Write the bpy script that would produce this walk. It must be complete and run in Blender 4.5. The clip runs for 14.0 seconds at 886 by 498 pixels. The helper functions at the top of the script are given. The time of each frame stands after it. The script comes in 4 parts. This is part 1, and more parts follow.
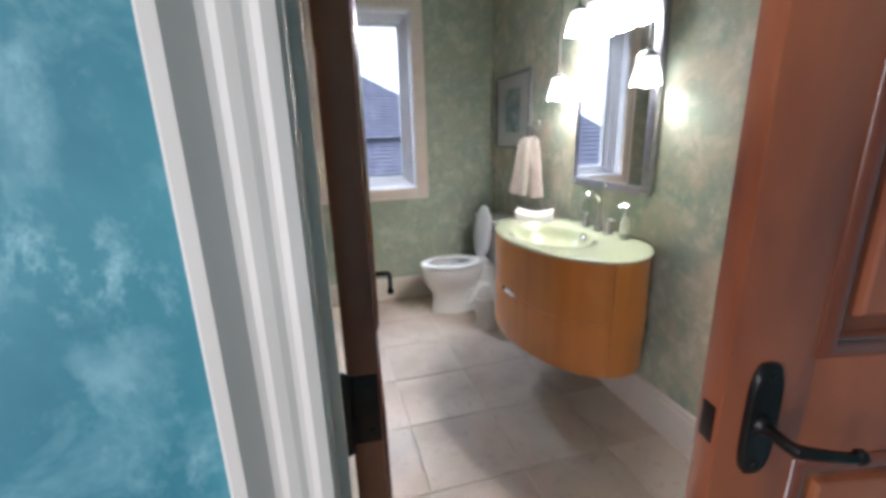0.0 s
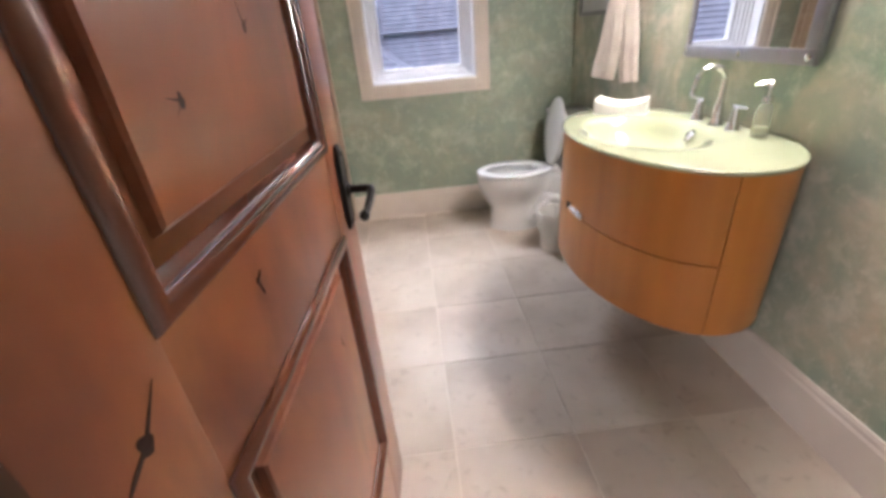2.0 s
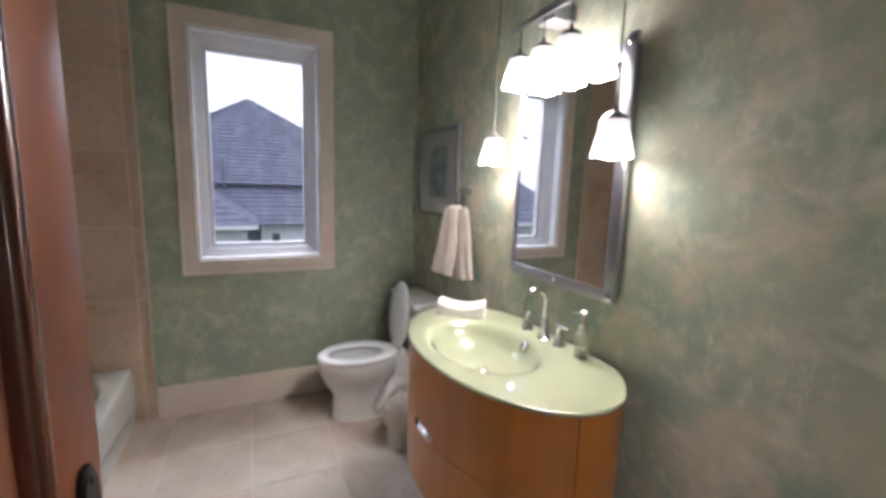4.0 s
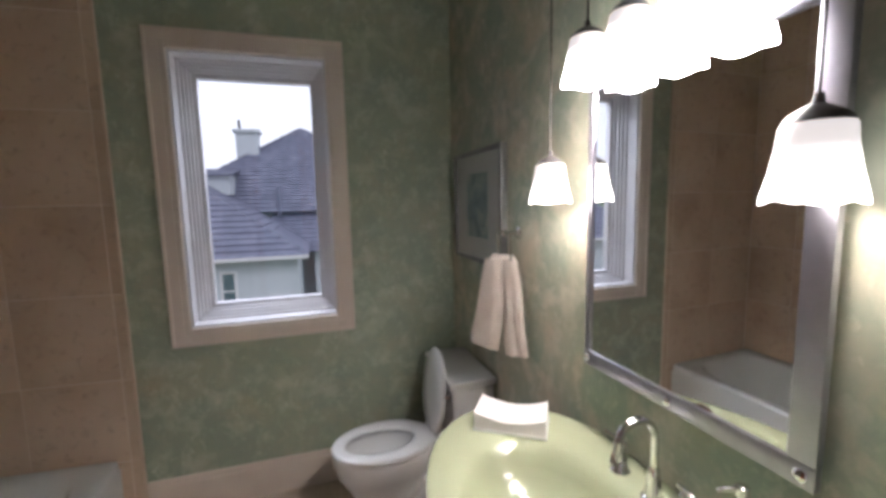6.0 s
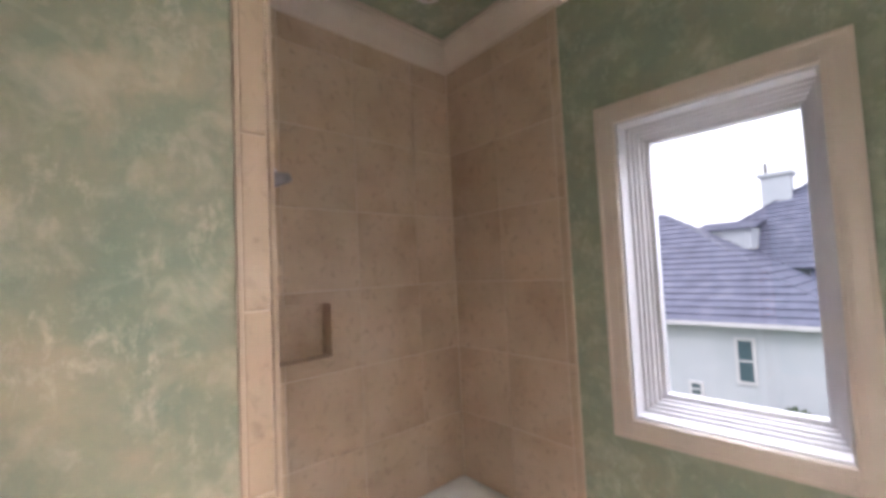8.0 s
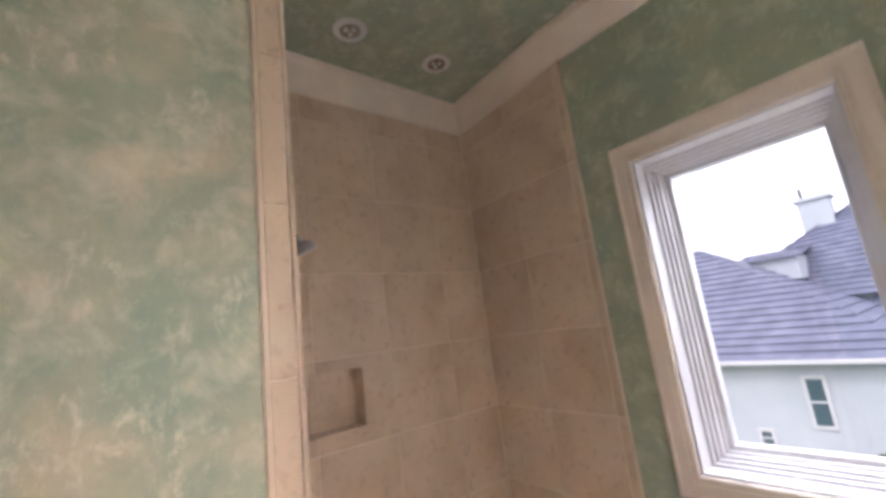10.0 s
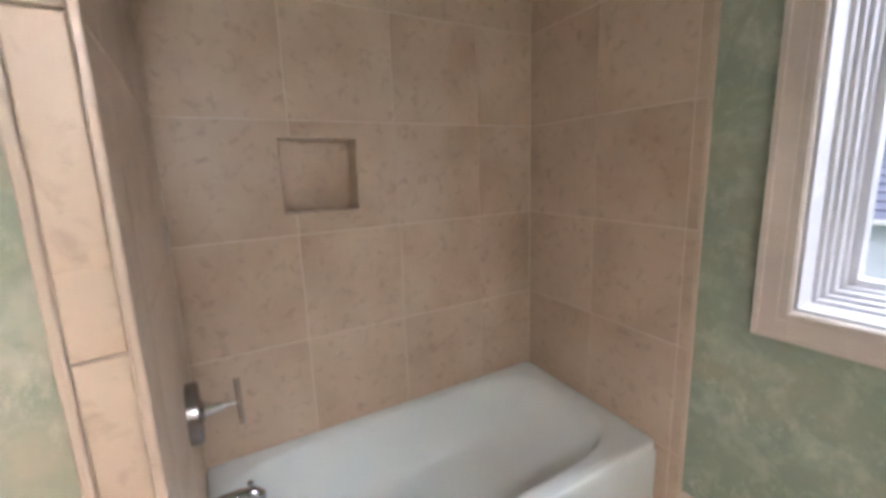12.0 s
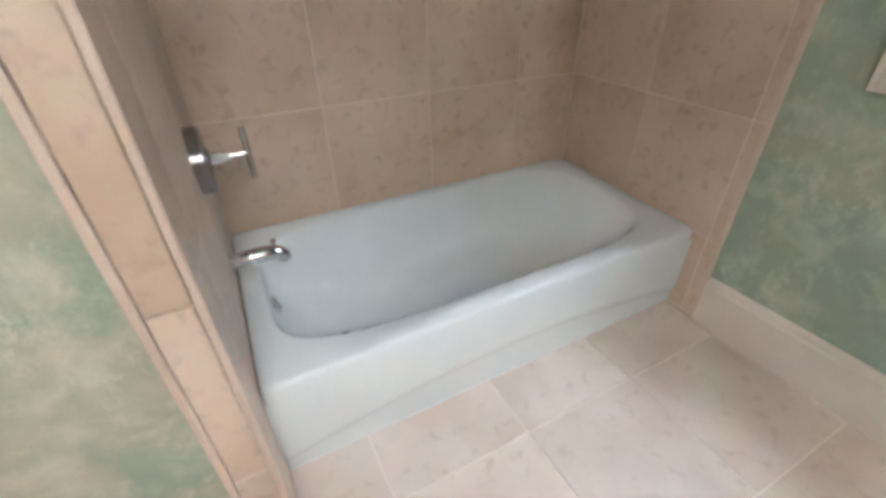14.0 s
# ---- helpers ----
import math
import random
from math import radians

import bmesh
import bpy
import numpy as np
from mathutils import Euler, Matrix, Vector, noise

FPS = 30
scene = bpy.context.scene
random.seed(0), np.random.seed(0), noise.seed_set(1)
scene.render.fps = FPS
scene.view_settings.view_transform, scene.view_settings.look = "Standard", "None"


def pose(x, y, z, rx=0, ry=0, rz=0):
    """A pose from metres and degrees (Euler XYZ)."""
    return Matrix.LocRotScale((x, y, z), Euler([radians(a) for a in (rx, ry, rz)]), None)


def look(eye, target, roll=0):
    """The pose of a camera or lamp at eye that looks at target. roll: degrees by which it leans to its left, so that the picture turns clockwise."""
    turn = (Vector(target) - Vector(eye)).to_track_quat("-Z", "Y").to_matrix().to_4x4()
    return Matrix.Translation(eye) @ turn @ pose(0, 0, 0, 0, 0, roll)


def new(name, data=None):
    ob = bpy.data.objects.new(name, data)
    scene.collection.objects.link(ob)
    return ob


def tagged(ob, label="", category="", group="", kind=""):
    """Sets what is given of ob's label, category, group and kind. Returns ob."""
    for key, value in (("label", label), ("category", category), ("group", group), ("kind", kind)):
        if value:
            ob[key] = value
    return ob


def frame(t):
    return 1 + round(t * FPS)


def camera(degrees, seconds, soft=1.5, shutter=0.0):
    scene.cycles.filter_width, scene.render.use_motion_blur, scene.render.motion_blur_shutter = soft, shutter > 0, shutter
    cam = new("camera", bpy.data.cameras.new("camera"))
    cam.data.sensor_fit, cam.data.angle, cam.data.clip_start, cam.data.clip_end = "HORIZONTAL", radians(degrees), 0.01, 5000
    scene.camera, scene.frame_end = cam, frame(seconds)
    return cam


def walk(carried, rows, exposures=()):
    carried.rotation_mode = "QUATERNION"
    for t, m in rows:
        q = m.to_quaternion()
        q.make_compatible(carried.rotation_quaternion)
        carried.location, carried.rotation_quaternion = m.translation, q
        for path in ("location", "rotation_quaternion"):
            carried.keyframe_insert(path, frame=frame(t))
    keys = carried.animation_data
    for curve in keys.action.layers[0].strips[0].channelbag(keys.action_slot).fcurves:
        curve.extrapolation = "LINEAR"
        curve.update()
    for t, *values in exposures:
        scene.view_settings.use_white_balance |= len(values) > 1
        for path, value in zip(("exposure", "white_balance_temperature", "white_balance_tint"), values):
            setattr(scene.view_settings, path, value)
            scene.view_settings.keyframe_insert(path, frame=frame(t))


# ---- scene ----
cam = camera(93.3, 14.0, soft=3.8)
PATH = [
    (0, (-0.097, 0.055, 1.401), (0.415, 1.914, 0.871), -1.7),
    (0.5, (0.053, 0.257, 1.314), (0.305, 2.117, 0.624), -1.9),
    (1, (0.112, 0.378, 1.262), (0.192, 2.203, 0.446), -2.2),
    (1.5, (0.14, 0.412, 1.244), (0.126, 2.192, 0.333), -3.1),
    (2, (0.161, 0.443, 1.267), (0.25, 2.216, 0.346), -5.1),
    (2.5, (0.174, 0.525, 1.289), (0.522, 2.316, 0.47), 1.3),
    (3, (0.194, 0.62, 1.355), (0.763, 2.456, 0.803), 1.7),
    (3.5, (0.194, 0.636, 1.422), (0.963, 2.442, 1.037), 2.0),
    (3.7, (0.197, 0.633, 1.442), (1.036, 2.419, 1.114), 2.1),
    (5.8, (0.523, 1.102, 1.585), (1.266, 2.94, 1.323), -0.9),
    (6, (0.544, 1.192, 1.587), (1.134, 3.088, 1.353), -1.3),
    (6.5, (0.568, 1.386, 1.618), (0.643, 3.373, 1.41), -2.7),
    (7, (0.684, 1.546, 1.631), (0.056, 3.433, 1.418), -2.8),
    (7.5, (0.737, 1.595, 1.628), (-0.493, 3.167, 1.5), -3.0),
    (8, (0.775, 1.615, 1.671), (-0.684, 2.978, 1.777), -2.7),
    (8.2, (0.785, 1.625, 1.682), (-0.690, 2.965, 1.86), -2.7),
    (10.3, (0.763, 1.646, 1.647), (-0.745, 2.901, 2.038), -7.4),
    (10.5, (0.744, 1.692, 1.627), (-0.802, 2.917, 1.959), -6.7),
    (11, (0.623, 1.788, 1.554), (-0.973, 2.984, 1.695), -5.1),
    (11.5, (0.509, 1.949, 1.477), (-1.135, 3.082, 1.364), -2.7),
    (12, (0.418, 2.103, 1.402), (-1.28, 3.09, 1.028), -2.0),
    (12.5, (0.37, 2.164, 1.308), (-1.339, 3.007, 0.699), -3.0),
    (13, (0.35, 2.19, 1.24), (-1.293, 2.982, 0.42), -2.8),
    (13.5, (0.321, 2.151, 1.19), (-1.233, 2.93, 0.201), -1.8),
    (14, (0.316, 2.111, 1.136), (-1.175, 2.866, 0.039), -1.2),
]
EXPOSURES = [(0.0, 1.65, 5450, 12), (0.5, 1.9, 5700, 17), (1.5, 1.98, 5880, 17), (3.0, 1.7, 5800, 17), (3.7, 1.35, 5750, 16), (5.8, 0.85, 5800, 17), (6.5, 1.05, 6000, 17),
             (7.2, 1.6, 6150, 18), (8.0, 1.66, 6080, 20), (10.5, 1.88, 6050, 21), (11.3, 1.72, 5950, 20), (12.0, 1.87, 5750, 15), (13.0, 1.95, 5600, 12), (14.0, 1.84, 5480, 11)]
walk(cam, [(t, look(eye, target, roll)) for t, eye, target, roll in PATH], EXPOSURES)

# ---- world and lights ----
world = bpy.data.worlds.new("world")
scene.world = world
world.use_nodes = True
wn = world.node_tree.nodes
wl = world.node_tree.links
sky = wn.new("ShaderNodeTexSky")
sky.sky_type, sky.sun_disc = "NISHITA", False
sky.sun_elevation, sky.sun_rotation = radians(48), radians(150)
sky.dust_density, sky.air_density = 3.0, 1.0
overcast = wn.new("ShaderNodeMix")
overcast.data_type = "RGBA"
overcast.inputs[0].default_value = 0.8
overcast.inputs[7].default_value = (28.5, 28.5, 29.0, 1)
wl.new(sky.outputs[0], overcast.inputs[6])
wl.new(overcast.outputs[2], wn["Background"].inputs[0])
wn["Background"].inputs[1].default_value = 0.028

sun = new("sun", bpy.data.lights.new("sun", "SUN"))
sun.data.energy, sun.data.angle, sun.data.color = 0.3, radians(14), (1.0, 0.97, 0.92)
sun.matrix_world = look((6, -12, 14), (0, 0, 0))

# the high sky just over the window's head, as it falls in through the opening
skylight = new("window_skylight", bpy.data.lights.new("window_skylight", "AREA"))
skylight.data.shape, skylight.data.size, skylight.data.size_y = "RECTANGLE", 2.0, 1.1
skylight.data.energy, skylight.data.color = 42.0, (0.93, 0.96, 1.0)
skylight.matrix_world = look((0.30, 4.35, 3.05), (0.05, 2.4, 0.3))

# warm fill lamp, added in a made-up opening of the unseen hall wall
hall_light = new("hall_fill", bpy.data.lights.new("hall_fill", "AREA"))
hall_light.data.shape, hall_light.data.size, hall_light.data.size_y = "RECTANGLE", 1.2, 2.0
hall_light.data.energy, hall_light.data.color = 13.5, (1.0, 0.93, 0.86)
hall_light.matrix_world = look((-1.46, -0.60, 1.45), (0.5, -0.3, 1.35))

LAMP_W = {"bar": 4.6, "pendant": 1.4}
LAMP_COLOUR = (1.0, 0.91, 0.80)
SHADE_GLOW = {"bar": 25.0, "pendant": 3.4}

# ---- material helpers ----


def tree_of(name):
    m = bpy.data.materials.new(name)
    m.use_nodes = True
    return m, m.node_tree.nodes, m.node_tree.links, m.node_tree.nodes["Principled BSDF"]


def mat(name, stops, scale=4.0, rough=(0.4, 0.6), bump=0.1, fine=60.0, metal=0.0, stretch=(1, 1, 1), detail=6.0,
        distort=0.0, coat=0.0, jitter=0.0, speck=None, speck_scale=18.0, speck_at=(0.62, 0.72), spec=0.5, coat_rough=0.05):
    """Noise through a colour ramp, a finer noise for relief and gloss, and dark specks of a shape of their own."""
    m, n, l, b = tree_of(name)
    co = n.new("ShaderNodeTexCoord")
    mp = n.new("ShaderNodeMapping")
    mp.inputs["Scale"].default_value = stretch
    src = co.outputs["Object"]
    if jitter:
        info = n.new("ShaderNodeObjectInfo")
        add = n.new("ShaderNodeVectorMath")
        add.operation = "MULTIPLY_ADD"
        add.inputs[1].default_value = (37.0, 53.0, 71.0)
        l.new(info.outputs["Random"], add.inputs[0])
        l.new(src, add.inputs[2])
        src = add.outputs[0]
    l.new(src, mp.inputs[0])
    big = n.new("ShaderNodeTexNoise")
    big.inputs["Scale"].default_value, big.inputs["Detail"].default_value = scale, detail
    big.inputs["Distortion"].default_value = distort
    l.new(mp.outputs[0], big.inputs["Vector"])
    ramp = n.new("ShaderNodeValToRGB")
    e = ramp.color_ramp.elements
    while len(e) < len(stops):
        e.new(0.5)
    for k, (p, c) in enumerate(stops):
        e[k].position, e[k].color = p, (*c, 1)
    l.new(big.outputs[0], ramp.inputs[0])
    small = n.new("ShaderNodeTexNoise")
    small.inputs["Scale"].default_value, small.inputs["Detail"].default_value = fine, 4.0
    l.new(mp.outputs[0], small.inputs["Vector"])
    colour = ramp.outputs[0]
    if speck:
        sp = n.new("ShaderNodeTexNoise")
        sp.inputs["Scale"].default_value, sp.inputs["Detail"].default_value = speck_scale, 3.0
        sp.inputs["Distortion"].default_value = 0.6
        l.new(mp.outputs[0], sp.inputs["Vector"])
        mr = n.new("ShaderNodeMapRange")
        mr.inputs["From Min"].default_value, mr.inputs["From Max"].default_value = speck_at
        l.new(sp.outputs[0], mr.inputs["Value"])
        mx = n.new("ShaderNodeMix")
        mx.data_type = "RGBA"
        mx.inputs[7].default_value = (*speck, 1)
        l.new(mr.outputs[0], mx.inputs[0])
        l.new(colour, mx.inputs[6])
        colour = mx.outputs[2]
    if jitter:
        hs = n.new("ShaderNodeHueSaturation")
        mr = n.new("ShaderNodeMapRange")
        mr.inputs["To Min"].default_value, mr.inputs["To Max"].default_value = 1 - jitter, 1 + jitter
        l.new(info.outputs["Random"], mr.inputs["Value"])
        l.new(mr.outputs[0], hs.inputs["Value"])
        l.new(colour, hs.inputs["Color"])
        colour = hs.outputs[0]
    l.new(colour, b.inputs["Base Color"])
    rr = n.new("ShaderNodeMapRange")
    rr.inputs["From Min"].default_value, rr.inputs["From Max"].default_value = 0.3, 0.7
    rr.inputs["To Min"].default_value, rr.inputs["To Max"].default_value = rough
    l.new(small.outputs[0], rr.inputs["Value"])
    if rough[1] - rough[0] > 0.07:
        l.new(rr.outputs[0], b.inputs["Roughness"])
    else:
        b.inputs["Roughness"].default_value = (rough[0] + rough[1]) / 2
    if bump:
        bp = n.new("ShaderNodeBump")
        bp.inputs["Strength"].default_value, bp.inputs["Distance"].default_value = bump, 0.004
        l.new(small.outputs[0], bp.inputs["Height"])
        l.new(bp.outputs[0], b.inputs["Normal"])
    b.inputs["Metallic"].default_value = metal
    b.inputs["Coat Weight"].default_value = coat
    b.inputs["Coat Roughness"].default_value = coat_rough
    b.inputs["Specular IOR Level"].default_value = spec
    return m


def sponge(name, base, light, warm, cool, scale=1.0):
    """A faux finish, sponged in layers: a base coat, cool and warm clouds, and pale dry-brushed wisps."""
    m, n, l, b = tree_of(name)
    co = n.new("ShaderNodeTexCoord")

    def cloud(sc, seed, lo, hi, dist, det=5.0, stretch=(1, 1, 1), coarse=0.6):
        mp = n.new("ShaderNodeMapping")
        mp.inputs["Location"].default_value = (seed, seed * 1.7, seed * 0.6)
        mp.inputs["Scale"].default_value = stretch
        l.new(co.outputs["Object"], mp.inputs[0])
        t = n.new("ShaderNodeTexNoise")
        t.inputs["Scale"].default_value, t.inputs["Detail"].default_value = sc * scale, det
        t.inputs["Roughness"].default_value, t.inputs["Distortion"].default_value = coarse, dist
        l.new(mp.outputs[0], t.inputs["Vector"])
        r = n.new("ShaderNodeMapRange")
        r.inputs["From Min"].default_value, r.inputs["From Max"].default_value = lo, hi
        l.new(t.outputs[0], r.inputs["Value"])
        return r.outputs[0]

    def mix(fac, a, c):
        x = n.new("ShaderNodeMix")
        x.data_type = "RGBA"
        l.new(fac, x.inputs[0])
        if isinstance(a, tuple):
            x.inputs[6].default_value = (*a, 1)
        else:
            l.new(a, x.inputs[6])
        x.inputs[7].default_value = (*c, 1)
        return x.outputs[2]

    c = mix(cloud(2.6, 3.1, 0.38, 0.64, 0.3, 8.0), base, cool)
    c = mix(cloud(3.4, 9.7, 0.46, 0.70, 0.4, 8.0), c, warm)
    c = mix(cloud(5.5, 5.3, 0.50, 0.80, 0.35, 9.0), c, light)
    c = mix(cloud(15.0, 1.9, 0.60, 0.86, 0.3, 6.0, (1, 1, 0.8)), c, light)
    c = mix(cloud(4.0, 7.7, 0.56, 0.80, 0.3, 8.0), c, cool)
    dry = n.new("ShaderNodeMath")
    dry.operation = "MULTIPLY"
    l.new(cloud(15.0, 2.3, 0.50, 0.66, 0.25, 9.0, (1.0, 1.0, 0.6), 0.78), dry.inputs[0])
    l.new(cloud(3.0, 6.1, 0.46, 0.62, 0.3, 6.0), dry.inputs[1])
    c = mix(dry.outputs[0], c, light)
    l.new(c, b.inputs["Base Color"])
    b.inputs["Roughness"].default_value = 0.62
    t = n.new("ShaderNodeTexNoise")
    t.inputs["Scale"].default_value, t.inputs["Detail"].default_value = 70.0, 4.0
    l.new(co.outputs["Object"], t.inputs["Vector"])
    bp = n.new("ShaderNodeBump")
    bp.inputs["Strength"].default_value, bp.inputs["Distance"].default_value = 0.12, 0.003
    l.new(t.outputs[0], bp.inputs["Height"])
    l.new(bp.outputs[0], b.inputs["Normal"])
    return m


def shade_glass(name, glow, upper):
    """Frosted lamp glass that glows, most where the bulb sits, in its lower half."""
    m, n, l, b = tree_of(name)
    co = n.new("ShaderNodeTexCoord")
    sep = n.new("ShaderNodeSeparateXYZ")
    l.new(co.outputs["Object"], sep.inputs[0])
    r = n.new("ShaderNodeMapRange")
    r.interpolation_type = "SMOOTHSTEP"
    r.inputs["From Min"].default_value, r.inputs["From Max"].default_value = 0.085, 0.020
    r.inputs["To Min"].default_value, r.inputs["To Max"].default_value = upper, 1.0
    l.new(sep.outputs["Z"], r.inputs["Value"])
    k = n.new("ShaderNodeMath")
    k.operation = "MULTIPLY"
    k.inputs[1].default_value = glow
    l.new(r.outputs[0], k.inputs[0])
    b.inputs["Base Color"].default_value = (0.86, 0.82, 0.76, 1)
    b.inputs["Roughness"].default_value = 0.35
    b.inputs["Emission Color"].default_value = (1.0, 0.91, 0.80, 1)
    l.new(k.outputs[0], b.inputs["Emission Strength"])
    return m


def pane_glass(name, tint=(1, 1, 1), rough=0.0):
    m, n, l, b = tree_of(name)
    b.inputs["Base Color"].default_value = (*tint, 1)
    b.inputs["Roughness"].default_value = rough
    b.inputs["Transmission Weight"].default_value = 1.0
    b.inputs["IOR"].default_value = 1.45
    return m


def plain_metal(name, colour, rough):
    return mat(name, [(0.35, colour), (0.7, tuple(c * 0.9 for c in colour))], 30, (rough, rough + 0.06), 0.02, 200, 1.0)


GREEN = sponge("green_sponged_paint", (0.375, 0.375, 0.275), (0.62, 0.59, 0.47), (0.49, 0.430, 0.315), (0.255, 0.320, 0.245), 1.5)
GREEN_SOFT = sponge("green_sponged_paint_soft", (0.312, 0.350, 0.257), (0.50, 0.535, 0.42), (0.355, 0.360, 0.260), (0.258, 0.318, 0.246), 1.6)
TEAL = sponge("teal_sponged_paint", (0.050, 0.205, 0.250), (0.30, 0.50, 0.54), (0.07, 0.25, 0.29), (0.035, 0.165, 0.215), 1.5)
STONE = mat("beige_stone_tile", [(0.28, (0.460, 0.340, 0.240)), (0.48, (0.555, 0.427, 0.315)), (0.72, (0.620, 0.495, 0.380))], 3.2,
            (0.36, 0.40), 0.0, 30, jitter=0.035, speck=(0.265, 0.185, 0.135), speck_scale=24.0, speck_at=(0.56, 0.98), distort=0.2)
FLOORSTONE = mat("beige_floor_tile", [(0.28, (0.500, 0.408, 0.326)), (0.5, (0.615, 0.518, 0.432)), (0.72, (0.695, 0.604, 0.518))], 3.0,
                 (0.40, 0.44), 0.0, 30, jitter=0.05, speck=(0.40, 0.31, 0.24), speck_scale=20.0, speck_at=(0.58, 0.92), distort=0.2)
BEAD = mat("tan_bead_tile", [(0.3, (0.55, 0.43, 0.33)), (0.7, (0.63, 0.51, 0.40))], 6, (0.3, 0.34), 0.0)
GROUT = mat("pale_grout", [(0.3, (0.68, 0.59, 0.51)), (0.7, (0.76, 0.68, 0.59))], 12, (0.8, 0.95), 0.3, 150)
TRIM = mat("cream_trim_paint", [(0.3, (0.640, 0.560, 0.490)), (0.7, (0.700, 0.620, 0.545))], 5, (0.42, 0.48), 0.05, 40, spec=0.3)
SASH = mat("white_window_paint", [(0.3, (0.60, 0.585, 0.595)), (0.7, (0.65, 0.635, 0.645))], 6, (0.3, 0.4), 0.04, 60)
WHITEP = mat("white_ceiling_paint", [(0.3, (0.66, 0.62, 0.56)), (0.7, (0.70, 0.66, 0.60))], 5, (0.6, 0.8), 0.1, 50)
WOOD = mat("red_brown_stained_alder", [(0.25, (0.135, 0.036, 0.018)), (0.5, (0.320, 0.098, 0.040)), (0.75, (0.520, 0.220, 0.080))], 1.6,
           (0.27, 0.31), 0.0, 22, stretch=(2.0, 2.0, 0.8), distort=0.4, coat=0.35, coat_rough=0.28, detail=5.0, speck=(0.110, 0.030, 0.017), speck_scale=3.6, speck_at=(0.54, 0.84))
WOODMOULD = mat("red_brown_moulding", [(0.25, (0.105, 0.028, 0.016)), (0.7, (0.215, 0.066, 0.032))], 2.0, (0.20, 0.24), 0.0, 30, stretch=(2, 2, 0.5), detail=2.0, coat=0.8, coat_rough=0.12)
KNOT = mat("dark_knot", [(0.3, (0.018, 0.006, 0.004)), (0.7, (0.05, 0.016, 0.009))], 40, (0.5, 0.7), 0.2, 90)
VENEER = mat("orange_cherry_veneer", [(0.3, (0.500, 0.180, 0.030)), (0.52, (0.560, 0.212, 0.038)), (0.75, (0.610, 0.248, 0.050))], 2.0,
             (0.30, 0.35), 0.03, 60, stretch=(5, 5, 0.5), distort=0.4, coat=0.15)
SEAM = mat("dark_seam", [(0.3, (0.05, 0.018, 0.008)), (0.7, (0.08, 0.03, 0.012))], 20, (0.7, 0.8), 0.0)
BASIN = mat("pale_yellow_green_glass", [(0.3, (0.370, 0.400, 0.262)), (0.7, (0.400, 0.430, 0.285))], 2, (0.05, 0.09), 0.0, 20, coat=0.6)
PORCELAIN = mat("white_porcelain", [(0.3, (0.72, 0.72, 0.71)), (0.7, (0.77, 0.77, 0.76))], 3, (0.08, 0.14), 0.0, 20, coat=0.4)
TUBWHITE = mat("white_enamel", [(0.3, (0.69, 0.73, 0.72)), (0.7, (0.74, 0.78, 0.77))], 2.5, (0.09, 0.13), 0.0, 20, coat=0.4)
CHROME = plain_metal("chrome", (0.80, 0.80, 0.81), 0.07)
SATIN = plain_metal("satin_nickel", (0.42, 0.42, 0.43), 0.22)
STEEL = plain_metal("brushed_aluminium", (0.44, 0.44, 0.50), 0.30)
BLACKIRON = mat("oil_rubbed_bronze", [(0.3, (0.016, 0.013, 0.012)), (0.7, (0.032, 0.026, 0.023))], 14, (0.28, 0.42), 0.15, 60, metal=0.6)
DARKPAINT = mat("dark_rod", [(0.3, (0.022, 0.019, 0.018)), (0.7, (0.035, 0.030, 0.028))], 20, (0.35, 0.45), 0.0)
MIRROR = tree_of("mirror_silver")[0]
MIRROR.node_tree.nodes["Principled BSDF"].inputs["Metallic"].default_value = 1.0
MIRROR.node_tree.nodes["Principled BSDF"].inputs["Roughness"].default_value = 0.01
MIRROR.node_tree.nodes["Principled BSDF"].inputs["Base Color"].default_value = (0.86, 0.87, 0.87, 1)
GLASS = pane_glass("clear_pane")
SOAPGLASS = pane_glass("clear_bottle", (0.62, 0.66, 0.56))
for key, value in (("Transmission Weight", 0.0), ("Alpha", 0.28), ("Roughness", 0.05)):
    SOAPGLASS.node_tree.nodes["Principled BSDF"].inputs[key].default_value = value
SOAPLIQ = mat("pale_liquid_soap", [(0.3, (0.52, 0.54, 0.38)), (0.7, (0.58, 0.60, 0.44))], 8, (0.1, 0.2), 0.0)
SHADES = {k: shade_glass("frosted_lamp_glass_" + k, g, 0.4 / g) for k, g in SHADE_GLOW.items()}
CLOTH = mat("cream_terry_cloth", [(0.3, (0.66, 0.57, 0.50)), (0.7, (0.76, 0.68, 0.61))], 9, (0.85, 0.98), 0.9, 260)
PAPERW = mat("white_guest_towels", [(0.3, (0.74, 0.70, 0.68)), (0.7, (0.80, 0.77, 0.75))], 9, (0.75, 0.9), 0.4, 160)
MATBOARD = mat("grey_white_mat_board", [(0.3, (0.55, 0.56, 0.54)), (0.7, (0.60, 0.61, 0.58))], 6, (0.7, 0.8), 0.05, 120)
ARTPRINT = mat("faded_blue_print", [(0.3, (0.08, 0.17, 0.18)), (0.5, (0.24, 0.34, 0.34)), (0.7, (0.52, 0.53, 0.46))], 9, (0.6, 0.7), 0.0, 60, distort=1.0)
FRAMEWOOD = mat("grey_silver_frame", [(0.3, (0.16, 0.16, 0.16)), (0.7, (0.24, 0.24, 0.23))], 12, (0.3, 0.42), 0.06, 60, metal=0.35)
BAG = mat("white_bin_liner", [(0.3, (0.60, 0.58, 0.54)), (0.7, (0.72, 0.70, 0.66))], 7, (0.25, 0.45), 0.5, 30, distort=1.0)
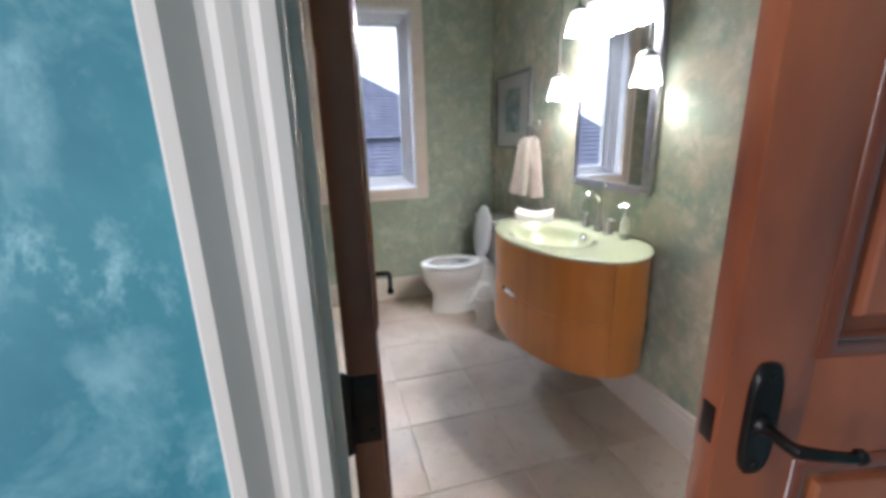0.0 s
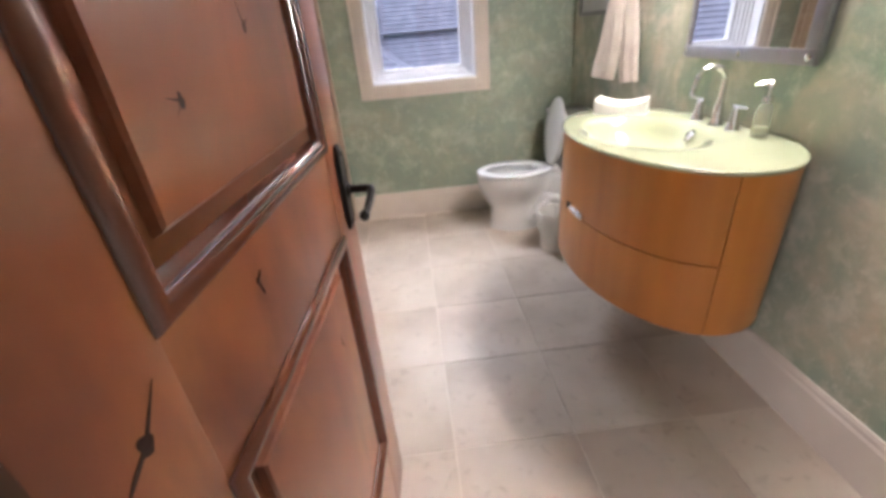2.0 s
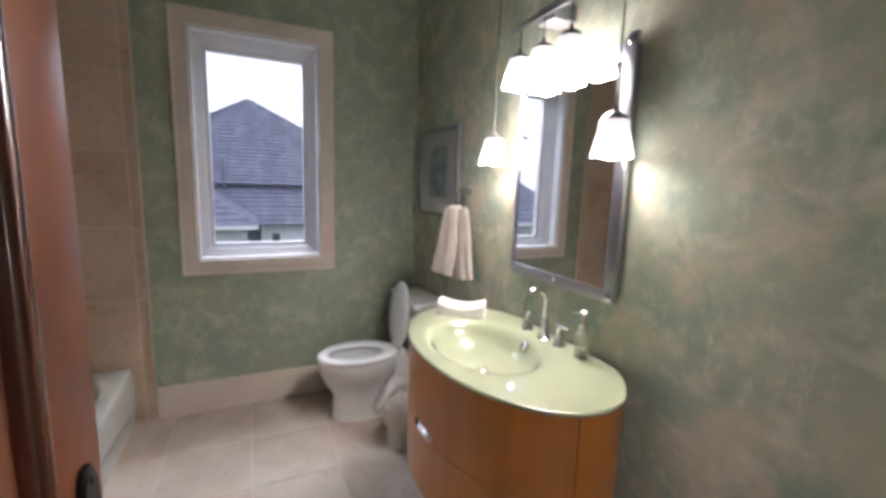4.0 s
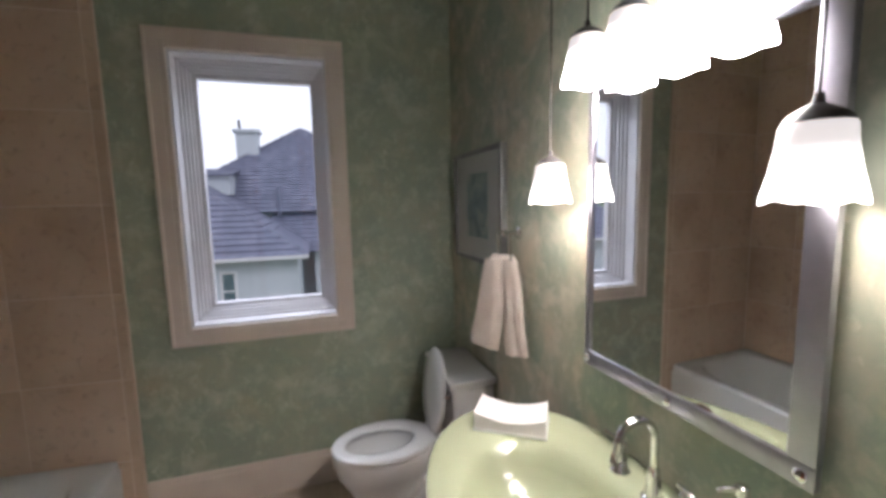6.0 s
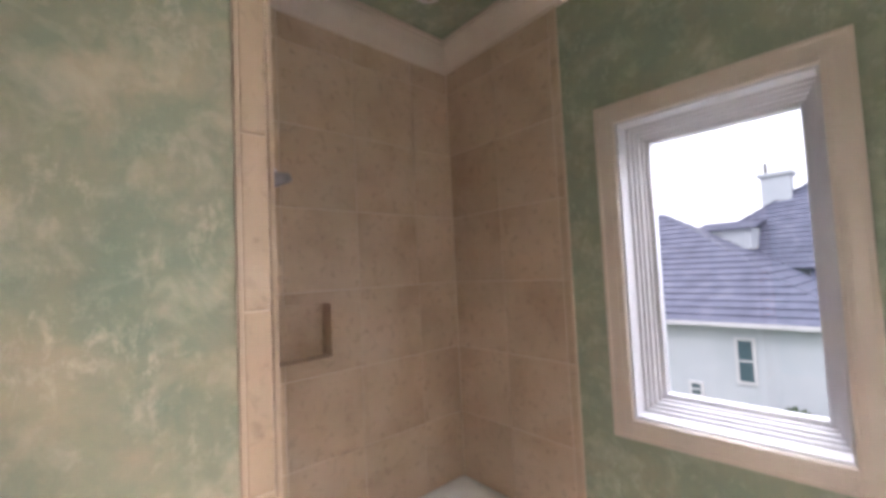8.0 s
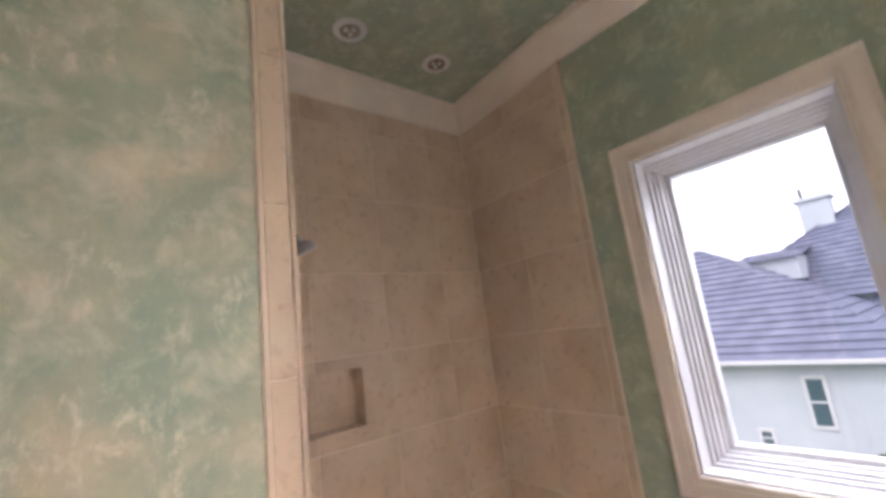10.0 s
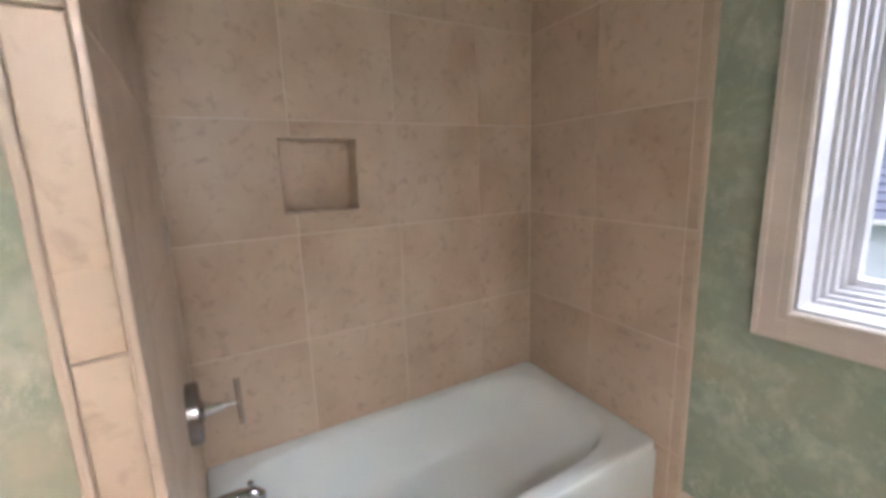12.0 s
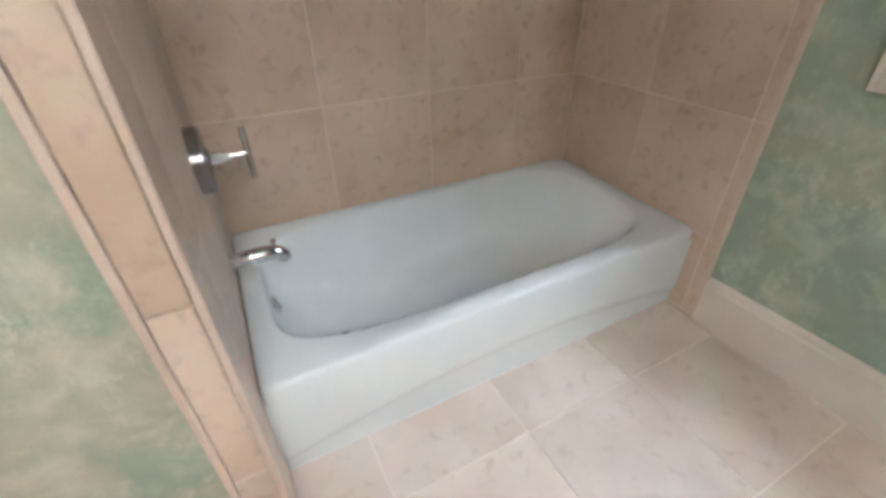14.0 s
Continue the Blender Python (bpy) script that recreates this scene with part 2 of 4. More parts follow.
# near-black for solids whose colour stands in for the shade inside a hole
HOLESHADE = mat("hole_shade_black", [(0.3, (0.012, 0.012, 0.012)), (0.7, (0.02, 0.02, 0.02))], 20, (0.8, 0.9), 0.0)
LENS = mat("lamp_reflector", [(0.3, (0.55, 0.55, 0.54)), (0.7, (0.7, 0.7, 0.69))], 60, (0.12, 0.2), 0.2, 80, metal=1.0)
SLATE = mat("blue_grey_slate_shingle", [(0.3, (0.120, 0.126, 0.180)), (0.55, (0.160, 0.168, 0.235)), (0.75, (0.215, 0.222, 0.290))], 2.2, (0.5, 0.7), 0.3, 16)
STUCCO = mat("white_stucco", [(0.3, (0.47, 0.50, 0.53)), (0.7, (0.53, 0.55, 0.58))], 1.2, (0.8, 0.95), 0.2, 30)
FARGLASS = mat("far_window_glass", [(0.3, (0.06, 0.10, 0.12)), (0.7, (0.10, 0.15, 0.17))], 1.5, (0.20, 0.25), 0.0, 5)
GRASS = mat("lawn", [(0.3, (0.04, 0.075, 0.025)), (0.7, (0.075, 0.12, 0.04))], 0.6, (0.9, 1.0), 0.4, 14)
LEAF = mat("shrub_leaves", [(0.3, (0.035, 0.07, 0.03)), (0.7, (0.07, 0.12, 0.05))], 5.0, (0.5, 0.7), 0.1, 30)
HALLFLOOR = mat("brown_hall_boards", [(0.3, (0.30, 0.20, 0.13)), (0.7, (0.40, 0.28, 0.19))], 3.0, (0.3, 0.45), 0.1, 40, stretch=(6, 0.8, 1))

# ---- mesh helpers ----


def box(bm, x0, x1, y0, y1, z0, z1, bevel=0.0, m=None):
    vs = [bm.verts.new((x, y, z)) for z in (z0, z1) for y in (y0, y1) for x in (x0, x1)]
    if m is not None:
        for v in vs:
            v.co = m @ v.co
    fs = [bm.faces.new([vs[i] for i in q]) for q in ((0, 2, 3, 1), (4, 5, 7, 6), (0, 1, 5, 4), (1, 3, 7, 5), (3, 2, 6, 7), (2, 0, 4, 6))]
    if bevel:
        es = list({e for f in fs for e in f.edges})
        bmesh.ops.bevel(bm, geom=es, offset=bevel, segments=2, profile=0.6, affect="EDGES")
    return bm


def boxes(*rows, bevel=0.0):
    bm = bmesh.new()
    for r in rows:
        box(bm, *r, bevel=bevel)
    return bm


def lathe(bm, profile, segs=32, m=None):
    """Turns (r, z) pairs about z."""
    rings = []
    for r, z in profile:
        ring = []
        for k in range(segs):
            a = 2 * math.pi * k / segs
            p = Vector((r * math.cos(a), r * math.sin(a), z))
            ring.append(bm.verts.new(m @ p if m is not None else p))
        rings.append(ring)
    for a, b in zip(rings, rings[1:]):
        for k in range(segs):
            bm.faces.new((a[k], a[(k + 1) % segs], b[(k + 1) % segs], b[k]))
    for ring, flip in ((rings[0], True), (rings[-1], False)):
        bm.faces.new(ring[::-1] if flip else ring)
    return bm


def loft(bm, rings, close_first=True, close_last=True):
    vr = [[bm.verts.new(p) for p in ring] for ring in rings]
    n = len(vr[0])
    for a, b in zip(vr, vr[1:]):
        for k in range(n):
            bm.faces.new((a[k], a[(k + 1) % n], b[(k + 1) % n], b[k]))
    if close_first:
        bm.faces.new(vr[0][::-1])
    if close_last:
        bm.faces.new(vr[-1])
    return bm


def tube(bm, pts, r, segs=14, caps=True):
    """A round tube of radius r (one number or one a point) along points."""
    pts = [Vector(p) for p in pts]
    rings = []
    up = Vector((0, 0, 1))
    for i, p in enumerate(pts):
        d = (pts[min(i + 1, len(pts) - 1)] - pts[max(i - 1, 0)]).normalized()
        side = d.cross(up) if abs(d.dot(up)) < 0.95 else d.cross(Vector((0, 1, 0)))
        side.normalize()
        up2 = side.cross(d).normalized()
        rr = r[i] if isinstance(r, (list, tuple)) else r
        rings.append([p + rr * (math.cos(a) * side + math.sin(a) * up2) for a in [2 * math.pi * k / segs for k in range(segs)]])
    return loft(bm, rings, caps, caps)


def arc(c, r, a0, a1, n, plane="xz"):
    out = []
    for k in range(n + 1):
        a = radians(a0 + (a1 - a0) * k / n)
        u, v = r * math.cos(a), r * math.sin(a)
        out.append((c[0] + u, c[1], c[2] + v) if plane == "xz" else (c[0] + u, c[1] + v, c[2]) if plane == "xy" else (c[0], c[1] + u, c[2] + v))
    return out


def finish(bm, smooth):
    bmesh.ops.recalc_face_normals(bm, faces=bm.faces[:])
    if smooth:
        for f in bm.faces:
            f.smooth = True
        lim = radians(smooth)
        for e in bm.edges:
            if len(e.link_faces) == 2 and e.calc_face_angle(0) > lim:
                e.smooth = False


def mesh_of(name, bm, material, smooth=35):
    finish(bm, smooth)
    me = bpy.data.meshes.new(name)
    bm.to_mesh(me)
    bm.free()
    me.materials.append(material)
    return me


def part(name, bm, material, parent=None, label="", smooth=35):
    ob = new(name, mesh_of(name, bm, material, smooth))
    ob.parent = parent
    return tagged(ob, label)


def thing(name, at, label, category, group="", rz=0.0):
    ob = new(name)
    ob.matrix_basis = pose(*at, 0, 0, rz)
    return tagged(ob, label, category, group)


def structure(name, bm, material, label, category):
    return tagged(part(name, bm, material, None, "", 0), label, category, "", "structure")


TILE_MESHES = {}


def tile(parent, material, w, h, d, m, name="tile"):
    """A tile w by h, d thick with eased edges, its back on the plane z = 0 of the pose m. Alike tiles share one mesh."""
    key = (material.name, round(w, 3), round(h, 3), round(d, 3), name)
    if key not in TILE_MESHES:
        bm = bmesh.new()
        c = min(0.0025, d * 0.4)
        rings = [[(x * (w / 2 - i), y * (h / 2 - i), z) for x, y in ((-1, -1), (1, -1), (1, 1), (-1, 1))] for i, z in ((0, 0), (0, d - c), (c, d))]
        loft(bm, rings, False, True)
        TILE_MESHES[key] = mesh_of(name, bm, material, 0)
    ob = new(name, TILE_MESHES[key])
    ob.parent = parent
    ob.matrix_basis = m
    return ob


# ---- plan ----
FACE_E = 1.335            # vanity wall
FACE_N = 3.53             # window wall
FACE_W = -0.26            # wall beside the door
ALC_W = -1.238            # back wall of the tub alcove, behind its tiles
HEAD = 2.006              # shower-head wall of the alcove, behind its tiles
DOOR_S, DOOR_N = 0.45, 0.60
OPEN_L, OPEN_R, OPEN_T = -0.115, 0.705, 2.45
CEIL = 3.18
WX0, WX1, WZ0, WZ1 = -0.065, 0.655, 0.97, 2.32      # window opening

wall_east = structure("wall_east", boxes((FACE_E, FACE_E + 0.12, DOOR_S, 3.83, 0, CEIL)), GREEN, "green and tan sponge-painted wall behind the vanity", "wall")
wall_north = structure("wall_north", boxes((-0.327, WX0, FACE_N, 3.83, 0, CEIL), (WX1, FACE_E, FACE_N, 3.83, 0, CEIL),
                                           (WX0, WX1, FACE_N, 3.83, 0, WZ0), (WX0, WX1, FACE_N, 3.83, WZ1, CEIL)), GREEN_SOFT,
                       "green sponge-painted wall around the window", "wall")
# the tiled end of the alcove runs a little out of square
SKEW = Matrix.Translation((-0.327, FACE_N, 0)) @ Matrix.Rotation(radians(-4.2), 4, "Z") @ Matrix.Translation((0.327, -FACE_N, 0))
END_Y = FACE_N + 0.067
wall_tub_end = structure("wall_tub_end", box(bmesh.new(), -1.40, -0.327, FACE_N, 3.80, 0, CEIL, 0.0, SKEW), GROUT, "beige stone tiled end wall of the tub alcove", "wall")
wall_west = structure("wall_west", boxes((FACE_W - 0.10, FACE_W, DOOR_N, HEAD - 0.08, 0, CEIL)), GREEN, "green and tan sponge-painted wall beside the tub alcove", "wall")
wall_tub_head = structure("wall_tub_head", boxes((-1.365, FACE_W, HEAD - 0.08, HEAD, 0, CEIL)), GROUT, "stub wall tiled in beige stone at the tub's tap end", "wall")
wall_tub_back = structure("wall_tub_back", boxes((ALC_W - 0.12, ALC_W, HEAD, 2.384, 0, CEIL), (ALC_W - 0.12, ALC_W, 2.679, END_Y + 0.01, 0, CEIL),
                                                 (ALC_W - 0.12, ALC_W, 2.384, 2.679, 0, 1.250), (ALC_W - 0.12, ALC_W, 2.384, 2.679, 1.539, CEIL),
                                                 (ALC_W - 0.12, ALC_W - 0.09, 2.384, 2.679, 1.250, 1.539)), GROUT,
                          "beige stone tiled alcove wall with a recessed niche", "wall")
wall_south = structure("wall_south", boxes((-1.35, OPEN_L - 0.02, DOOR_S, DOOR_N, 0, CEIL), (OPEN_R + 0.02, FACE_E, DOOR_S, DOOR_N, 0, CEIL),
                                           (OPEN_L - 0.02, OPEN_R + 0.02, DOOR_S, DOOR_N, OPEN_T + 0.02, CEIL)), GREEN,
                       "wall with the bathroom doorway", "wall")
hall_face = structure("wall_hall", boxes((-1.35, OPEN_L - 0.02, DOOR_S - 0.012, DOOR_S - 0.002, 0, CEIL), (OPEN_R + 0.02, 1.2, DOOR_S - 0.012, DOOR_S - 0.002, 0, CEIL),
                                         (OPEN_L - 0.02, OPEN_R + 0.02, DOOR_S - 0.012, DOOR_S - 0.002, OPEN_T + 0.02, CEIL)), TEAL,
                      "teal blue sponge-painted hall wall beside the doorway", "wall")
# out of view; its opening is added so that light reaches the hall
structure("wall_hall_west", boxes((-1.45, -1.35, -1.7, -1.225, 0, CEIL), (-1.45, -1.35, 0.025, DOOR_S, 0, CEIL), (-1.45, -1.35, -1.225, 0.025, 0, 0.4), (-1.45, -1.35, -1.225, 0.025, 2.5, CEIL)),
          TEAL, "unseen teal sponge-painted hall wall with an opening added to let light in", "wall")
structure("wall_hall_east", boxes((1.2, 1.3, -1.7, DOOR_S - 0.012, 0, CEIL)), TEAL, "teal sponge-painted hall wall behind a door", "wall")
structure("wall_hall_south", boxes((-1.45, 1.3, -1.8, -1.7, 0, CEIL)), TEAL, "teal sponge-painted hall end wall", "wall")
floor = structure("floor", boxes((-1.365, FACE_E, DOOR_S, END_Y, -0.12, -0.003)), GROUT, "beige square stone floor tiles with pale grout", "floor")
structure("floor_hall", boxes((-1.45, 1.3, -1.8, DOOR_S, -0.12, 0.0)), HALLFLOOR, "brown wooden hall floor", "floor")
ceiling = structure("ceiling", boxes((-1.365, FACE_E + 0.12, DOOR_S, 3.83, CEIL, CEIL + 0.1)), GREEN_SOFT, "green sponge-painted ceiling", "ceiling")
structure("ceiling_hall", boxes((-1.45, 1.3, -1.8, DOOR_S, CEIL, CEIL + 0.1)), WHITEP, "white hall ceiling", "ceiling")


def crown(bm, p, q, inward, m0=1, m1=1):
    """A crown moulding from p to q under the ceiling; inward points into the room. Ends are mitred for an inner corner, by m0 and m1."""
    prof = ((0.0, -0.165), (0.012, -0.165), (0.014, -0.150), (0.028, -0.135), (0.062, -0.095), (0.084, -0.055), (0.098, -0.040), (0.100, -0.022), (0.112, -0.020), (0.112, 0.0), (0.0, 0.0))
    d = (Vector(q) - Vector(p)).normalized()
    w = Vector(inward)
    rings = [[Vector(p) + d * u * m0 + w * u + Vector((0, 0, CEIL + v)) for u, v in prof]]
    rings.append([Vector(q) - d * u * m1 + w * u + Vector((0, 0, CEIL + v)) for u, v in prof])
    loft(bm, rings)


cm = bmesh.new()
crown(cm, (ALC_W, HEAD, 0), (ALC_W, END_Y, 0), (1, 0, 0))
crown(cm, (ALC_W, END_Y, 0), (-0.327, FACE_N, 0), (-0.0732, -0.9973, 0), 1.05, 0.0)
crown(cm, (-0.335, FACE_N, 0), (FACE_E, FACE_N, 0), (0, -1, 0), 0.0, 1)
crown(cm, (FACE_E, FACE_N, 0), (FACE_E, DOOR_N, 0), (-1, 0, 0))
crown(cm, (FACE_E, DOOR_N, 0), (FACE_W, DOOR_N, 0), (0, 1, 0))
crown(cm, (FACE_W, DOOR_N, 0), (FACE_W, HEAD - 0.08, 0), (1, 0, 0))
crown(cm, (FACE_W - 0.02, HEAD, 0), (ALC_W, HEAD, 0), (0, 1, 0))
structure("trim_crown", cm, TRIM, "cream painted crown moulding under the ceiling", "moulding")


def skirting(bm, p, q, inward, h=0.195):
    prof = ((0.0, 0.0), (0.017, 0.0), (0.017, h - 0.034), (0.012, h - 0.026), (0.012, h - 0.012), (0.006, h), (0.0, h))
    w = Vector(inward)
    loft(bm, [[Vector(e) + w * u + Vector((0, 0, v)) for u, v in prof] for e in (p, q)])


sm = bmesh.new()
skirting(sm, (-0.322, FACE_N, 0), (FACE_E - 0.017, FACE_N, 0), (0, -1, 0))
skirting(sm, (FACE_E, FACE_N, 0), (FACE_E, DOOR_N + 0.02, 0), (-1, 0, 0))
skirting(sm, (FACE_W, DOOR_N + 0.03, 0), (FACE_W, HEAD - 0.09, 0), (1, 0, 0))
skirting(sm, (OPEN_R + 0.14, DOOR_N, 0), (FACE_E - 0.02, DOOR_N, 0), (0, 1, 0))
structure("baseboard", sm, TRIM, "tall cream painted baseboard", "baseboard")

# door lining and casings
dl = boxes((OPEN_L - 0.02, OPEN_L, DOOR_S - 0.012, DOOR_N, 0, OPEN_T), (OPEN_R, OPEN_R + 0.02, DOOR_S - 0.012, DOOR_N, 0, OPEN_T),
           (OPEN_L - 0.02, OPEN_R + 0.02, DOOR_S - 0.012, DOOR_N, OPEN_T, OPEN_T + 0.02),
           (OPEN_L + 0.0005, OPEN_L + 0.012, DOOR_S + 0.03, DOOR_N - 0.055, 0, OPEN_T))
structure("door_frame", dl, TRIM, "cream painted door lining", "door frame")


def casing(bm, p, q, across, out, w=0.112):
    """A fluted casing from p to q; across points away from the opening, out points off the wall."""
    prof = ((0.0, 0.0), (0.0, 0.010), (0.005, 0.016), (0.018, 0.017), (0.026, 0.0145), (0.032, 0.0140), (0.040, 0.0155), (0.052, 0.0160), (0.060, 0.0140), (0.068, 0.0142), (0.078, 0.019),
            (0.092, 0.026), (0.106, 0.025), (0.112, 0.014), (0.112, 0.0))
    a, o = Vector(across), Vector(out)
    loft(bm, [[Vector(e) + a * u * w / 0.112 + o * v for u, v in prof] for e in (p, q)])


cs = bmesh.new()
HF = DOOR_S - 0.012
casing(cs, (OPEN_L, HF, 0), (OPEN_L, HF, OPEN_T), (-1, 0, 0), (0, -1, 0), 0.098)
casing(cs, (OPEN_R, HF, 0), (OPEN_R, HF, OPEN_T), (1, 0, 0), (0, -1, 0), 0.09)
casing(cs, (OPEN_L - 0.112, HF, OPEN_T), (OPEN_R + 0.09, HF, OPEN_T), (0, 0, 1), (0, -1, 0))
casing(cs, (OPEN_L, DOOR_N, 0), (OPEN_L, DOOR_N, OPEN_T), (-1, 0, 0), (0, 1, 0), 0.10)
casing(cs, (OPEN_R, DOOR_N, 0), (OPEN_R, DOOR_N, OPEN_T), (1, 0, 0), (0, 1, 0))
casing(cs, (OPEN_L - 0.10, DOOR_N, OPEN_T), (OPEN_R + 0.112, DOOR_N, OPEN_T), (0, 0, 1), (0, 1, 0))
structure("trim_door", cs, TRIM, "cream painted fluted door casing", "casing")

# ---- window ----


def ring_frame(bm, x0, x1, z0, z1, y0, y1, w, bevel=0.0):
    box(bm, x0, x0 + w, y0, y1, z0, z1, bevel)
    box(bm, x1 - w, x1, y0, y1, z0, z1, bevel)
    box(bm, x0 + w, x1 - w, y0, y1, z0, z0 + w, bevel)
    box(bm, x0 + w, x1 - w, y0, y1, z1 - w, z1, bevel)


window_1 = tagged(new("window_1"), "tall narrow window with stepped white frame and cream casing", "window", "", "structure")
bm = bmesh.new()
ring_frame(bm, -0.15, 0.74, 0.885, 2.405, FACE_N - 0.022, FACE_N - 0.001, 0.088, 0.002)
ring_frame(bm, -0.152, 0.742, 0.883, 2.407, FACE_N - 0.029, FACE_N - 0.003, 0.016, 0.003)
ring_frame(bm, -0.078, 0.668, 0.957, 2.333, FACE_N - 0.0265, FACE_N - 0.003, 0.0125, 0.004)
ring_frame(bm, -0.098, 0.688, 0.937, 2.353, FACE_N - 0.0245, FACE_N - 0.003, 0.007, 0.002)
part("window_casing", bm, TRIM, window_1, "cream painted window casing with beaded edges")
bm = bmesh.new()
ring_frame(bm, WX0 + 0.001, WX1 - 0.001, WZ0 + 0.001, WZ1 - 0.001, FACE_N - 0.004, 3.80, 0.012)
part("window_lining", bm, SASH, window_1)
bm = bmesh.new()
for k, (inset, yy) in enumerate(((0.012, 3.615), (0.024, 3.640), (0.036, 3.662), (0.046, 3.690))):
    ring_frame(bm, WX0 + inset, WX1 - inset, WZ0 + inset, WZ1 - inset, yy, 3.78, 0.0125, 0.0015)
part("window_frame", bm, SASH, window_1, "stepped white painted window frame")
bm = bmesh.new()
ring_frame(bm, WX0 + 0.058, WX1 - 0.058, WZ0 + 0.058, WZ1 - 0.058, 3.712, 3.765, 0.022, 0.003)
part("sash", bm, SASH, window_1)
bm = boxes((WX0 + 0.079, WX1 - 0.079, 3.735, 3.741, WZ0 + 0.079, WZ1 - 0.079))
pane = part("pane", bm, GLASS, window_1, "clear glass pane", 0)
pane.visible_shadow = False

# ---- doors ----


def lever(parent, side, x, z):
    """A long-plate lever handle on the face y = 0 of a door, standing off towards side; the lever points to -x."""
    plate = bmesh.new()
    prof = []
    for k in range(24):
        a = 2 * math.pi * k / 24
        c, s = math.cos(a), math.sin(a)
        prof.append((0.024 * (abs(c) ** 0.6) * (1 if c >= 0 else -1), 0.092 * (abs(s) ** 0.55) * (1 if s >= 0 else -1)))
    loft(plate, [[(x + u * k, side * d, z + v * k) for u, v in prof] for d, k in ((0.0, 1.0), (0.006, 1.0), (0.010, 0.9))])
    h = part("handle", plate, BLACKIRON, parent, "oil-rubbed bronze lever handle on a long plate")
    bm = bmesh.new()
    zz = z - 0.004
    pts = [(x, side * 0.006, zz), (x, side * 0.050, zz), (x - 0.004, side * 0.060, zz - 0.001), (x - 0.020, side * 0.063, zz - 0.004),
           (x - 0.050, side * 0.062, zz - 0.011), (x - 0.078, side * 0.060, zz - 0.019), (x - 0.096, side * 0.058, zz - 0.021)]
    tube(bm, pts, [0.009, 0.0085, 0.0095, 0.009, 0.0078, 0.0074, 0.0078], 14)
    lathe(bm, [(0.003, -0.011), (0.0085, -0.007), (0.0110, 0.0), (0.0085, 0.007), (0.003, 0.011)], 14, pose(x - 0.100, side * 0.058, zz - 0.021))
    part("lever", bm, BLACKIRON, h)
    bm = bmesh.new()
    lathe(bm, [(0.016, 0.0), (0.016, 0.004), (0.011, 0.009)], 18, pose(x, side * 0.009, zz, -90 * side, 0, 0))
    part("collar", bm, BLACKIRON, h)
    bm = bmesh.new()
    for q in (-0.072, 0.072):
        lathe(bm, [(0.006, 0.0), (0.005, 0.0025), (0.002, 0.003)], 10, pose(x, side * 0.0095, z + q, -90 * side, 0, 0))
    part("screw_head", bm, BLACKIRON, h)


def panel_door(name, m, width, height, label):
    """A two-panel door: hinge edge at x = 0, free edge at x = width, faces at y = 0 and y = -0.045."""
    T = 0.045
    d = tagged(new(name), label, "door")
    d.matrix_basis = m
    sl, sr = 0.115, 0.130
    rails = ((0.004, 0.29), (0.905, 1.080), (height - 0.13, height))
    part("stile", boxes((0, sl, -T, 0, 0.004, height), bevel=0.003), WOOD, d)
    part("stile", boxes((width - sr, width, -T, 0, 0.004, height), bevel=0.003), WOOD, d)
    for z0, z1 in rails:
        part("rail", boxes((sl, width - sr, -T + 0.001, -0.001, z0, z1), bevel=0.002), WOOD, d)
    for z0, z1 in ((0.29, 0.905), (1.080, height - 0.13)):
        x0, x1 = sl, width - sr
        bm = bmesh.new()
        for s, f in ((1, -0.014), (-1, -T + 0.014)):
            prof = ((0.0, f), (0.052, f), (0.055, f + s * 0.008), (0.059, f + s * 0.011), (0.064, f + s * 0.0115))
            loft(bm, [[(x0 + i, y, z0 + i), (x1 - i, y, z0 + i), (x1 - i, y, z1 - i), (x0 + i, y, z1 - i)] for i, y in prof], True, True)
        part("panel", bm, WOOD, d, "raised field panel with chamfered edges", 20)
        bm = bmesh.new()
        for s, f in ((1, 0.0), (-1, -T)):
            prof = ((-0.004, 0.0), (-0.003, 0.003), (0.000, 0.006), (0.005, 0.0085), (0.010, 0.009), (0.015, 0.0075), (0.018, 0.004), (0.0195, 0.0), (0.022, -0.001), (0.024, -0.005), (0.030, -0.0135))
            loft(bm, [[(x0 + i, f + s * y, z0 + i), (x1 - i, f + s * y, z0 + i), (x1 - i, f + s * y, z1 - i), (x0 + i, f + s * y, z1 - i)] for i, y in prof], False, False)
        part("moulding", bm, WOODMOULD, d, "glossy bolection moulding round the panel", 60)
    lever(d, 1, width - 0.058, 0.985)
    lever(d, -1, width - 0.058, 0.985)
    part("latch_plate", boxes((width - 0.001, width + 0.0015, -T / 2 - 0.013, -T / 2 + 0.013, 0.94, 1.0), bevel=0.0007), BLACKIRON, d)
    for z in (0.22, 1.010, height - 0.22):
        bm = bmesh.new()
        box(bm, -0.003, 0.0008, -T + 0.002, -0.002, z - 0.055, z + 0.055, 0.001)
        lathe(bm, [(0.005, -0.066), (0.0105, -0.060), (0.0105, 0.060), (0.005, 0.066)], 16, pose(-0.008, -T - 0.006, z))
        for q in (-0.036, 0.0, 0.036):
            lathe(bm, [(0.005, 0.0), (0.0045, 0.0015), (0.002, 0.002)], 10, pose(-0.003, -T / 2 + (0.008 if q else -0.008), z + q, 0, -90, 0))
        part("hinge", bm, BLACKIRON, d, "black iron butt hinge")
    return d


